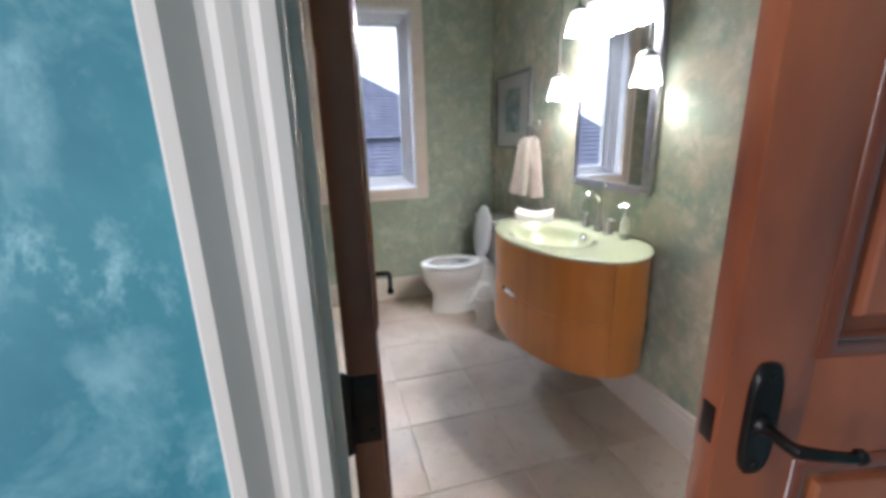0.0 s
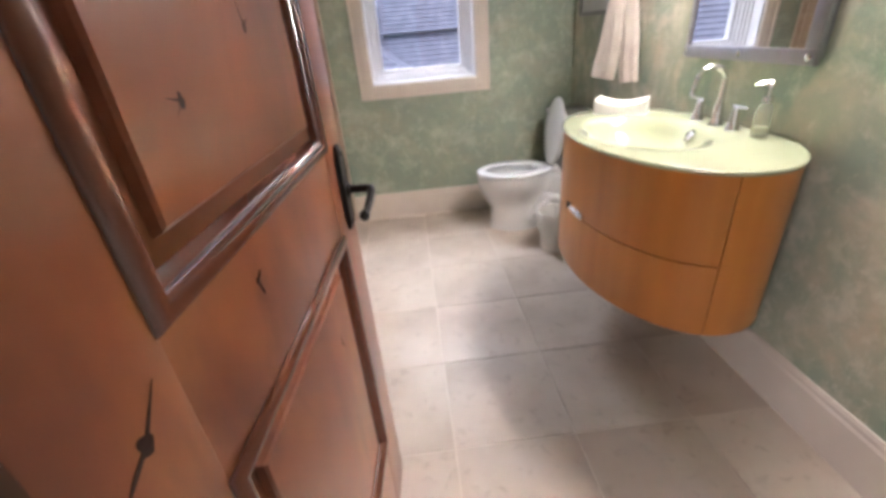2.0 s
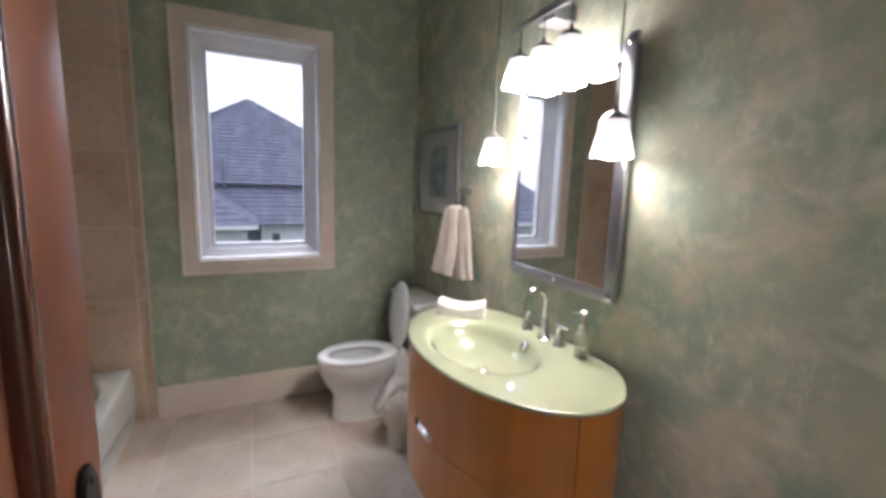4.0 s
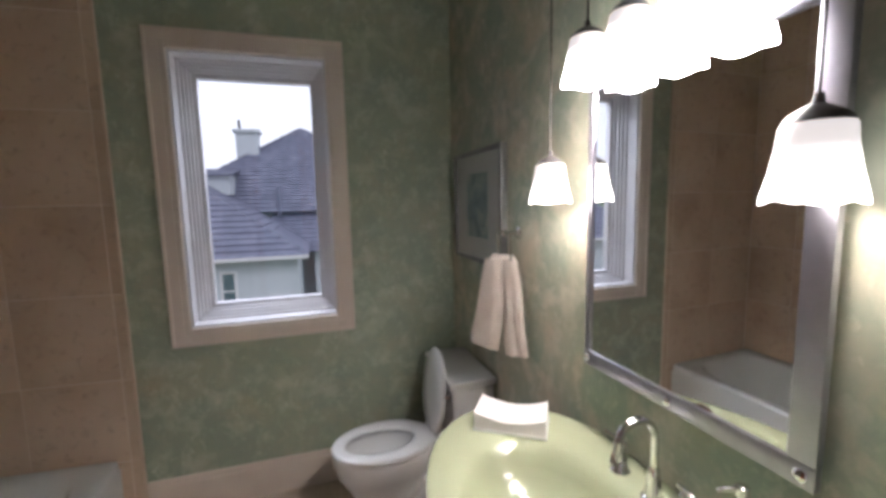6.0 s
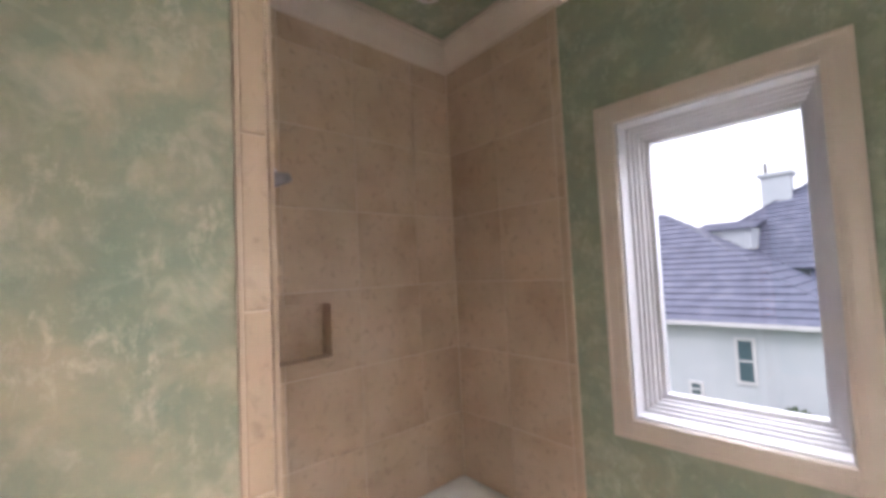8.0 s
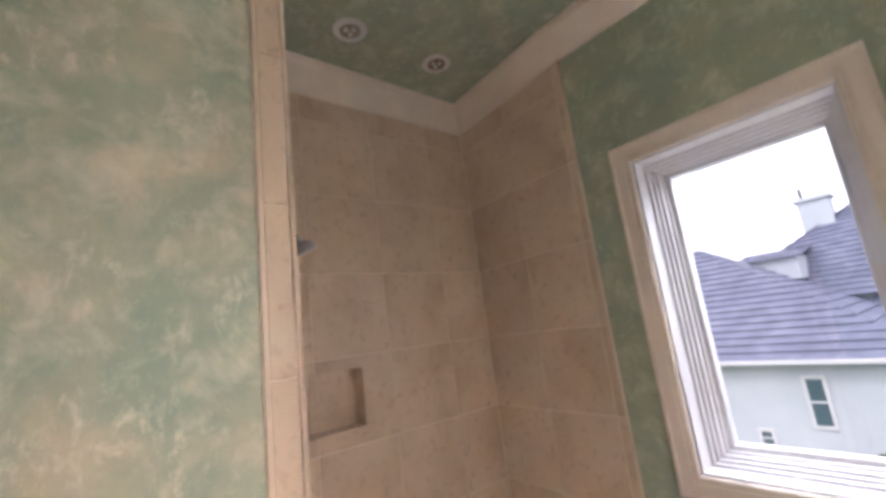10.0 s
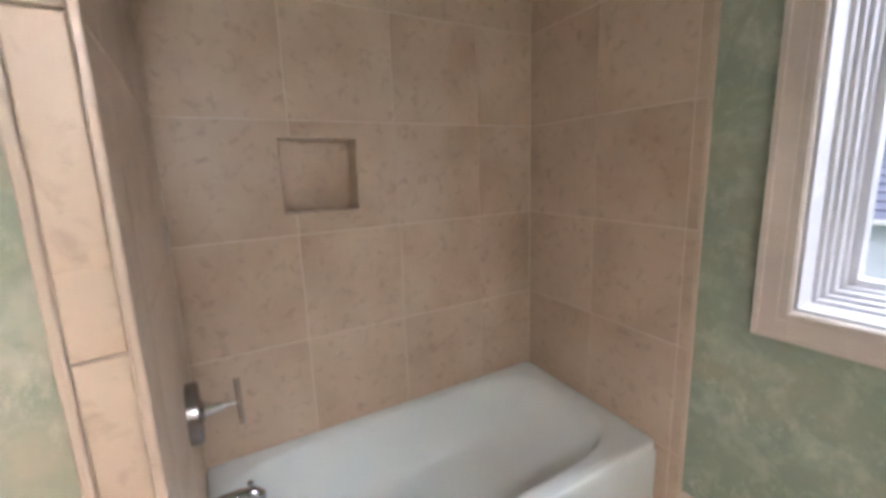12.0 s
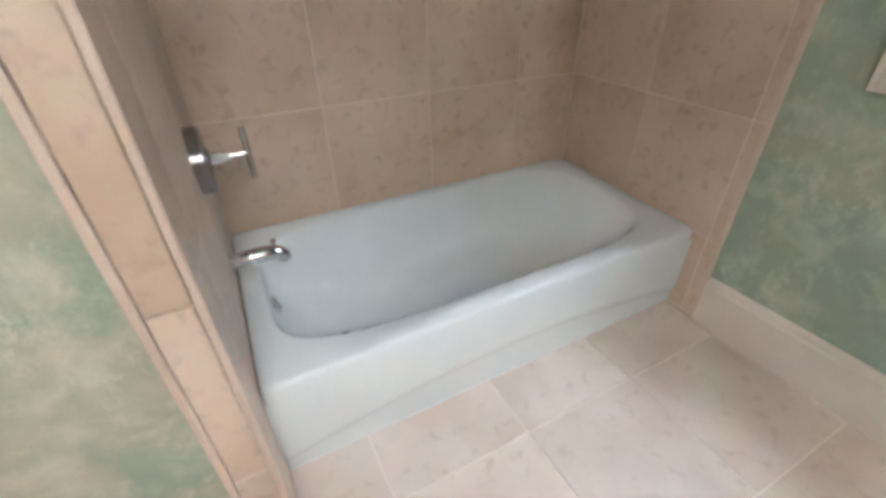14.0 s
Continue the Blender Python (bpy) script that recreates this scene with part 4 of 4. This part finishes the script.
# ---- bathtub ----
TX0, TX1, TY0, TY1, RIM = ALC_W + 0.004, -0.432, HEAD + 0.004, FACE_N - 0.002, 0.345
tub = thing("bathtub", ((TX0 + TX1) / 2, (TY0 + TY1) / 2, 0.0), "white enamelled alcove bathtub with a plain apron", "bathtub")
hx, hy = (TX1 - TX0) / 2, (TY1 - TY0) / 2


def squircle(cx, cy, a, b, z, p, n=96, bow_=0.0):
    out = []
    for k in range(n):
        t = 2 * math.pi * (k + 0.5) / n
        c, s = math.cos(t), math.sin(t)
        u, v = abs(c) ** (2 / p) * (1 if c >= 0 else -1), abs(s) ** (2 / p) * (1 if s >= 0 else -1)
        px, py = cx + a * u - (bow_ * (1 - v * v) if u > 0 else 0) * abs(u), cy + b * v
        out.append((px, py + 0.0734 * (hx - px) * (max(0.0, py) / hy) ** 2, z))
    return out


bm = bmesh.new()
loft(bm, [squircle(0, 0, hx, hy, RIM - 0.05, 60), squircle(0, 0, hx, hy, RIM - 0.014, 60), squircle(0, 0, hx - 0.004, hy - 0.004, RIM - 0.004, 50), squircle(0, 0, hx - 0.012, hy - 0.012, RIM, 40),
          squircle(-0.010, -0.012, hx - 0.068, hy - 0.064, RIM, 5.4, bow_=-0.014), squircle(-0.010, -0.012, hx - 0.075, hy - 0.072, RIM - 0.005, 5.0, bow_=-0.014), squircle(-0.010, -0.012, hx - 0.082, hy - 0.081, RIM - 0.020, 4.8, bow_=-0.012),
          squircle(-0.012, -0.042, hx - 0.105, hy - 0.118, RIM - 0.12, 4.6, bow_=-0.008), squircle(-0.012, -0.05, hx - 0.140, hy - 0.200, RIM - 0.22, 4.0), squircle(-0.012, -0.06, hx - 0.185, hy - 0.26, RIM - 0.275, 3.6),
          squircle(-0.012, -0.06, hx - 0.28, hy - 0.38, RIM - 0.285, 3.0)], False, True)
part("basin", bm, TUBWHITE, tub, "", 50)
bm = bmesh.new()
rings = []
for k in range(41):
    v = -1 + 2 * k / 40
    y = v * hy
    zc = 0.055 + 0.085 * (1 - v * v)
    rings.append([(hx - 0.03, y, 0.0), (hx - 0.012, y, 0.0), (hx - 0.011, y, max(0.012, zc - 0.016)), (hx - 0.008, y, zc - 0.004), (hx - 0.003, y, zc + 0.010), (hx - 0.002, y, zc + 0.03), (hx, y, RIM - 0.049), (hx - 0.03, y, RIM - 0.049)])
loft(bm, rings)
part("apron", bm, TUBWHITE, tub, "", 50)
bm = bmesh.new()
EM = pose(-0.06, -hy + 0.080, RIM - 0.118, -74, 0, 0)
lathe(bm, [(0.034, 0.0), (0.034, 0.004), (0.028, 0.009), (0.010, 0.011)], 28, EM)
box(bm, -0.006, 0.006, -0.022, 0.022, 0.009, 0.016, 0.002, EM)
part("overflow_plate", bm, CHROME, tub, "round chrome overflow plate")
bm = bmesh.new()
lathe(bm, [(0.030, 0.0), (0.030, 0.003), (0.012, 0.005)], 24, pose(0.03, -hy + 0.27, RIM - 0.284))
part("drain", bm, CHROME, tub)

FX = -0.878
TH = HEAD + 0.0035
sp = thing("tub_spout", (FX, TH, 0.430), "chrome tub spout with a diverter knob", "tub spout")
bm = bmesh.new()
lathe(bm, [(0.034, 0.0), (0.034, 0.006), (0.027, 0.010)], 24, pose(0, 0, 0, -90, 0, 0))
tube(bm, [(0, 0.004, 0.0), (0, 0.05, 0.004), (0, 0.10, 0.006), (0, 0.135, 0.0), (0, 0.152, -0.016), (0, 0.153, -0.030)], [0.024, 0.024, 0.023, 0.022, 0.020, 0.018], 18)
part("spout", bm, CHROME, sp)
bm = bmesh.new()
lathe(bm, [(0.004, 0.0), (0.004, 0.018), (0.009, 0.021), (0.009, 0.028), (0.004, 0.031)], 14, pose(0, 0.130, 0.016))
part("diverter", bm, CHROME, sp)
vl = thing("shower_valve", (FX, TH, 0.748), "round chrome shower valve with a bar handle", "shower valve")
bm = bmesh.new()
lathe(bm, [(0.086, 0.0), (0.086, 0.028), (0.083, 0.032), (0.034, 0.034), (0.026, 0.040)], 40, pose(0, 0, 0, -90, 0, 0))
part("escutcheon", bm, SATIN, vl, "deep satin nickel escutcheon")
bm = bmesh.new()
tube(bm, [(0, 0.012, 0), (0, 0.05, 0), (0, 0.085, 0)], [0.022, 0.017, 0.011], 18)
tube(bm, [(0, 0.08, 0.0), (0, 0.130, 0.0)], 0.007, 12)
part("stem", bm, CHROME, vl)
bm = bmesh.new()
tube(bm, [(-0.012, 0.130, 0.068), (0.012, 0.130, -0.068)], 0.0085, 14)
part("handle", bm, CHROME, vl)
sh = thing("shower_fitting", (FX, TH, 2.16), "small chrome shower head on a bent arm", "shower head")
bm = bmesh.new()
lathe(bm, [(0.028, 0.0), (0.026, 0.006), (0.010, 0.010)], 22, pose(0, 0, 0, -90, 0, 0))
tube(bm, [(0, 0.0, 0), (0, 0.06, 0.012), (0, 0.13, 0.008), (0, 0.20, -0.02), (0, 0.245, -0.055)], 0.009, 14)
part("arm", bm, CHROME, sh)
bm = bmesh.new()
lathe(bm, [(0.010, 0.0), (0.014, 0.008), (0.016, 0.020), (0.034, 0.028), (0.053, 0.036), (0.057, 0.044), (0.057, 0.066), (0.050, 0.071)], 28, pose(0, 0.240, -0.05, 0, 0, 0) @ pose(0, 0, 0, -158, 0, 0))
part("head", bm, STEEL, sh)

for k, yy in enumerate((3.10, 2.555)):
    dlt = thing("downlight", (-0.835, yy, CEIL), "round white recessed ceiling downlight, unlit", "downlight", "alcove downlights")
    bm = bmesh.new()
    lathe(bm, [(0.052, -0.001), (0.054, -0.010), (0.080, -0.008), (0.083, -0.001)], 36)
    part("rim", bm, SASH, dlt)
    bm = bmesh.new()
    lathe(bm, [(0.050, -0.002), (0.049, -0.0075), (0.030, -0.005), (0.012, -0.004)], 30)
    part("reflector", bm, LENS, dlt)
    bm = bmesh.new()
    for q in range(3):
        a = 2 * math.pi * q / 3 + 0.5
        lathe(bm, [(0.012, 0.0), (0.013, -0.006), (0.006, -0.009)], 12, pose(0.022 * math.cos(a), 0.022 * math.sin(a), -0.0065))
    part("bulb", bm, PORCELAIN, dlt)

# ---- outside ----
GZ = -4.2
FAR = Matrix.Translation((0.6, 1.4, 1.6)) @ Matrix.Scale(0.72, 4) @ Matrix.Translation((-0.6, -1.4, -1.6))
GROUND = (GZ - 1.6) * 0.72 + 1.6
structure("ground", boxes((-700, 700, -700, 700, GROUND - 0.3, GROUND)), GRASS, "green lawn below the window", "ground")


def courses(bm, a, b, c, d, n, proud=0.05):
    """A roof slope in n courses: a, b at the eave, c, d at the ridge (a under d, b under c)."""
    a, b, c, d = (Vector(p) for p in (a, b, c, d))
    nrm = (b - a).cross(d - a).normalized()
    if nrm.z < 0:
        nrm = -nrm
    for k in range(n):
        u0, u1 = k / n, (k + 1.12) / n
        u1 = min(u1, 1.0)
        p0, p1 = a.lerp(d, u0), b.lerp(c, u0)
        q0, q1 = a.lerp(d, u1), b.lerp(c, u1)
        lo, hi = nrm * proud, nrm * 0.004
        loft(bm, [[p0, p0 + lo, q0 + hi, q0], [p1, p1 + lo, q1 + hi, q1]])


def far_window(parent, x0, x1, z0, z1, y):
    w = part("window", boxes((x0 - 0.08, x1 + 0.08, y - 0.06, y - 0.001, z0 - 0.08, z0), (x0 - 0.08, x1 + 0.08, y - 0.06, y - 0.001, z1, z1 + 0.08), (x0 - 0.08, x0, y - 0.06, y - 0.001, z0, z1),
                             (x1, x1 + 0.08, y - 0.06, y - 0.001, z0, z1), (x0, x1, y - 0.05, y - 0.001, (z0 + z1) / 2 - 0.025, (z0 + z1) / 2 + 0.025)), SASH, parent, "white double-hung window")
    for za, zb in ((z0, (z0 + z1) / 2 - 0.025), ((z0 + z1) / 2 + 0.025, z1)):
        part("pane", boxes((x0, x1, y - 0.03, y - 0.002, za, zb)), FARGLASS, w, "", 0)


near = thing("neighbour_house", (-5.0, 18.0, GZ), "white stucco house with a blue-grey hipped shingle roof", "house")
near.matrix_basis = FAR @ near.matrix_basis
O = Vector((5.0, -18.0, -GZ))


def rel(p, o):
    return Vector(p) + o


EZ = -0.15
bm = bmesh.new()
box(bm, -11.0 + 5, 0.0 + 5, 16.0 - 18, 24.0 - 18, 0, EZ - GZ)
part("wall", bm, STUCCO, near, "white stucco wall")
bm = bmesh.new()
e = [rel(p, O) for p in ((-11.4, 15.65, EZ), (0.35, 15.65, EZ), (0.35, 24.4, EZ), (-11.4, 24.4, EZ))]
r0, r1 = rel((-6.9, 20.2, 3.62), O), rel((-5.5, 20.2, 3.62), O)
courses(bm, e[0], e[1], r1, r0, 20)
courses(bm, e[1], e[2], r1, r1 + Vector((0, 0.01, 0)), 20)
courses(bm, e[3], e[0], r0, r0 + Vector((0, 0.01, 0)), 20)
courses(bm, e[2], e[3], r0, r1, 20)
roof = part("roof", bm, SLATE, near, "blue-grey shingle roof in courses", 0)
part("gutter", boxes((-6.42, 5.36, -2.43, -2.34, EZ - GZ - 0.10, EZ - GZ + 0.02), bevel=0.02), SASH, near)
far_window(near, -2.34 + 5, -2.00 + 5, -1.80 - GZ, -0.66 - GZ, -2.0)
far_window(near, -3.60 + 5, -3.36 + 5, -2.38 - GZ, -2.06 - GZ, -2.0)

rear = thing("rear_house", (0.0, 26.0, GZ), "tall white house with steep blue-grey shingle gables and a chimney", "house")
rear.matrix_basis = FAR @ rear.matrix_basis
O2 = Vector((0, -26.0, -GZ))
bm = bmesh.new()
box(bm, -6.5, 9.0, -4.0, 5.0, 0, 1.3 - GZ)
part("wall", bm, STUCCO, rear)
bm = bmesh.new()
pk = rel((0.22, 24.6, 5.45), O2)
pk2 = rel((0.22, 31.0, 5.45), O2)
courses(bm, rel((-6.9, 21.6, 1.2), O2), rel((-1.0, 21.6, 1.2), O2), pk, pk - Vector((0.4, 0, 0.22)), 22)
courses(bm, rel((-1.0, 21.55, 1.2), O2), rel((8.0, 21.55, 1.2), O2), pk + Vector((0.02, -0.02, 0)), pk + Vector((-0.02, -0.02, 0)), 24)
courses(bm, rel((8.0, 21.6, 1.2), O2), rel((8.0, 31.0, 1.2), O2), pk2, pk, 22)
courses(bm, rel((-6.9, 31.0, 1.2), O2), rel((-6.9, 21.6, 1.2), O2), pk, pk2, 22)
part("roof", bm, SLATE, rear, "steep blue-grey shingle roof", 0)
bm = bmesh.new()
courses(bm, rel((-1.2, 20.2, -0.55), O2), rel((7.0, 20.2, -0.55), O2), rel((7.0, 21.9, 1.15), O2), rel((-1.2, 21.9, 1.15), O2), 9)
part("lower_roof", bm, SLATE, rear, "low lean-to shingle roof", 0)
part("bay_wall", boxes((0.55, 6.5, -5.4, -4.0, 0, -0.6 - GZ)), STUCCO, rear)
far_window(rear, 1.0, 1.35, -1.9 - GZ, -0.95 - GZ, -5.4)
part("downpipe", boxes((-0.95, -0.80, -4.42, -4.30, 1.0 - GZ, 2.35 - GZ), bevel=0.02), SLATE, rear)
bm = boxes((-2.75, -1.75, -2.4, -1.6, 3.4 - GZ, 5.10 - GZ), (-2.85, -1.65, -2.5, -1.5, 5.00 - GZ, 5.16 - GZ), bevel=0.02)
ch = part("chimney", bm, STUCCO, rear, "white stucco chimney")
bm = bmesh.new()
lathe(bm, [(0.07, 5.16 - GZ), (0.06, 5.62 - GZ), (0.02, 5.66 - GZ)], 12, pose(-2.6, -2.0, 0))
part("flue", bm, DARKPAINT, ch)
bm = boxes((-4.55, -2.75, -4.9, -3.0, 2.0 - GZ, 2.85 - GZ))
dm = part("dormer", bm, STUCCO, rear, "small flat dormer")
bm = bmesh.new()
courses(bm, rel((-4.75, 20.9, 2.8), O2), rel((-2.55, 20.9, 2.8), O2), rel((-2.55, 23.2, 3.25), O2), rel((-4.75, 23.2, 3.25), O2), 4)
part("dormer_roof", bm, SLATE, dm, "", 0)

shrub = thing("shrub", (-1.05, 15.2, GZ), "rounded dark green garden shrub by the wall", "shrub")
shrub.matrix_basis = FAR @ shrub.matrix_basis
rng = random.Random(4)
bm = bmesh.new()
for k in range(640):
    a, h = rng.uniform(0, 2 * math.pi), rng.uniform(0.05, 1.0)
    r = 0.55 * math.sqrt(max(0.05, 1 - (h - 0.4) ** 2 / 0.45)) * rng.uniform(0.65, 1.05)
    M = pose(r * math.cos(a), r * math.sin(a), h * 2.0, rng.uniform(0, 360), rng.uniform(0, 360), rng.uniform(0, 360))
    s = rng.uniform(0.06, 0.12)
    vs = [bm.verts.new(M @ Vector(p)) for p in ((-s, 0, 0), (0, -s * 0.5, 0.01), (s, 0, 0), (0, s * 0.5, 0.01))]
    bm.faces.new(vs)
part("leaves", bm, LEAF, shrub, "", 0)
bm = bmesh.new()
tube(bm, [(0, 0, 0), (0.03, 0, 0.7), (0, 0.05, 1.5)], [0.05, 0.035, 0.015], 8)
part("trunk", bm, WOOD, shrub)

# ---- tiles, one by one ----
G = 0.0045
P = 0.42


def span(lo, hi, start, step):
    """Joints of a grid that starts at start, clipped to lo..hi."""
    k0 = math.ceil((lo - start) / step + 1e-6)
    cuts = [lo]
    x = start + k0 * step
    while x < hi - 1e-4:
        cuts.append(x)
        x += step
    cuts.append(hi)
    return [(a, b) for a, b in zip(cuts, cuts[1:]) if b - a > 0.012]


for xa, xb in span(-0.455, FACE_E, -0.229, P):
    for ya, yb in span(DOOR_S + 0.0, FACE_N, 3.077, P):
        if ya < 2.0 and xb < FACE_W + 0.01:
            continue
        tile(floor, FLOORSTONE, xb - xa - G, yb - ya - G, 0.003, pose((xa + xb) / 2, (ya + yb) / 2, -0.003))

ROW0, ROW = 0.748 - 2 * 0.425, 0.425
rows = span(RIM - 0.02, CEIL - 0.10, ROW0, ROW)
TD = 0.003
# back wall, with the niche cut out of two tiles
N0, N1, M0, M1 = 2.384, 2.679, 1.250, 1.539


def notched(y0, y1, z0, z1):
    """A tile of the back wall from which the niche's rectangle is cut, as one piece."""
    ys = sorted({y0, y1} | {v for v in (N0, N1) if y0 < v < y1})
    zs = sorted({z0, z1} | {v for v in (M0, M1) if z0 < v < z1})
    bm = bmesh.new()
    grid = {(i, j): bm.verts.new((TD, y, z)) for i, y in enumerate(ys) for j, z in enumerate(zs)}
    for i in range(len(ys) - 1):
        for j in range(len(zs) - 1):
            cy, cz = (ys[i] + ys[i + 1]) / 2, (zs[j] + zs[j + 1]) / 2
            if not (N0 < cy < N1 and M0 < cz < M1):
                bm.faces.new((grid[i, j], grid[i + 1, j], grid[i + 1, j + 1], grid[i, j + 1]))
    rim = [e for e in bm.edges if len(e.link_faces) == 1]
    out = bmesh.ops.extrude_edge_only(bm, edges=rim)["geom"]
    for v in out:
        if isinstance(v, bmesh.types.BMVert):
            v.co.x = 0.0
    ob = new("tile", mesh_of("tile", bm, STONE, 0))
    ob.parent = wall_tub_back
    ob.matrix_basis = pose(ALC_W, 0, 0)


for ya, yb in span(HEAD + TD, END_Y - TD, 2.427, 0.425):
    for za, zb in rows:
        h = G * 0.4
        if yb <= N0 or ya >= N1 or zb <= M0 or za >= M1:
            tile(wall_tub_back, STONE, zb - za - 2 * h, yb - ya - 2 * h, TD, pose(ALC_W, (ya + yb) / 2, (za + zb) / 2, 0, 90, 0))
        else:
            notched(ya + h, yb - h, za + h, zb - h)
# niche lining
NY, NZ = (2.384 + 2.679) / 2, (1.250 + 1.539) / 2
tile(wall_tub_back, STONE, 0.276, 0.282, 0.008, pose(ALC_W - 0.09, NY, NZ, 0, 90, 0))
tile(wall_tub_back, STONE, 0.098, 0.295, 0.006, pose(ALC_W - 0.040, NY, 1.250, 0, 0, 0))
tile(wall_tub_back, STONE, 0.098, 0.295, 0.006, pose(ALC_W - 0.040, NY, 1.539, 180, 0, 0))
tile(wall_tub_back, STONE, 0.098, 0.274, 0.006, pose(ALC_W - 0.040, 2.384, NZ, -90, 0, 0))
tile(wall_tub_back, STONE, 0.098, 0.274, 0.006, pose(ALC_W - 0.040, 2.679, NZ, 90, 0, 0))
# end wall beside the window
full = span(0.0, CEIL - 0.10, ROW0, ROW)
for xa, xb in ((ALC_W + TD, -0.80), (-0.80, -0.385)):
    for za, zb in rows if xb < -0.7 else full:
        tile(wall_tub_end, STONE, xb - xa - G * 0.8, zb - za - G * 0.8, TD, SKEW @ pose((xa + xb) / 2, FACE_N, (za + zb) / 2, 90, 0, 0))
for za, zb in full:
    tile(wall_tub_end, STONE, 0.042, zb - za - G * 0.5, TD, SKEW @ pose(-0.362, FACE_N, (za + zb) / 2, 90, 0, 0))
tile(wall_north, BEAD, 0.012, CEIL - 0.12, 0.014, pose(-0.333, FACE_N, (CEIL - 0.12) / 2, 90, 0, 0), "edge_strip")
# tap wall
for xa, xb in ((ALC_W + TD, -0.835), (-0.835, -0.425), (-0.425, FACE_W - 0.004)):
    for za, zb in rows if xb < -0.5 else full:
        tile(wall_tub_head, STONE, xb - xa - G * 0.8, zb - za - G * 0.8, TD, pose((xa + xb) / 2, HEAD, (za + zb) / 2, -90, 0, 0))
# end of the stub wall: a tiled strip between two beads
for za, zb in full:
    tile(wall_tub_head, STONE, zb - za - G * 0.6, 0.062, TD + 0.004, pose(FACE_W, 1.969, (za + zb) / 2, 0, 90, 0))
tile(wall_tub_head, BEAD, CEIL - 0.02, 0.012, 0.013, pose(FACE_W, 2.008, (CEIL - 0.02) / 2, 0, 90, 0), "edge_strip")
tile(wall_tub_head, BEAD, CEIL - 0.02, 0.013, 0.013, pose(FACE_W, 1.930, (CEIL - 0.02) / 2, 0, 90, 0), "edge_strip")
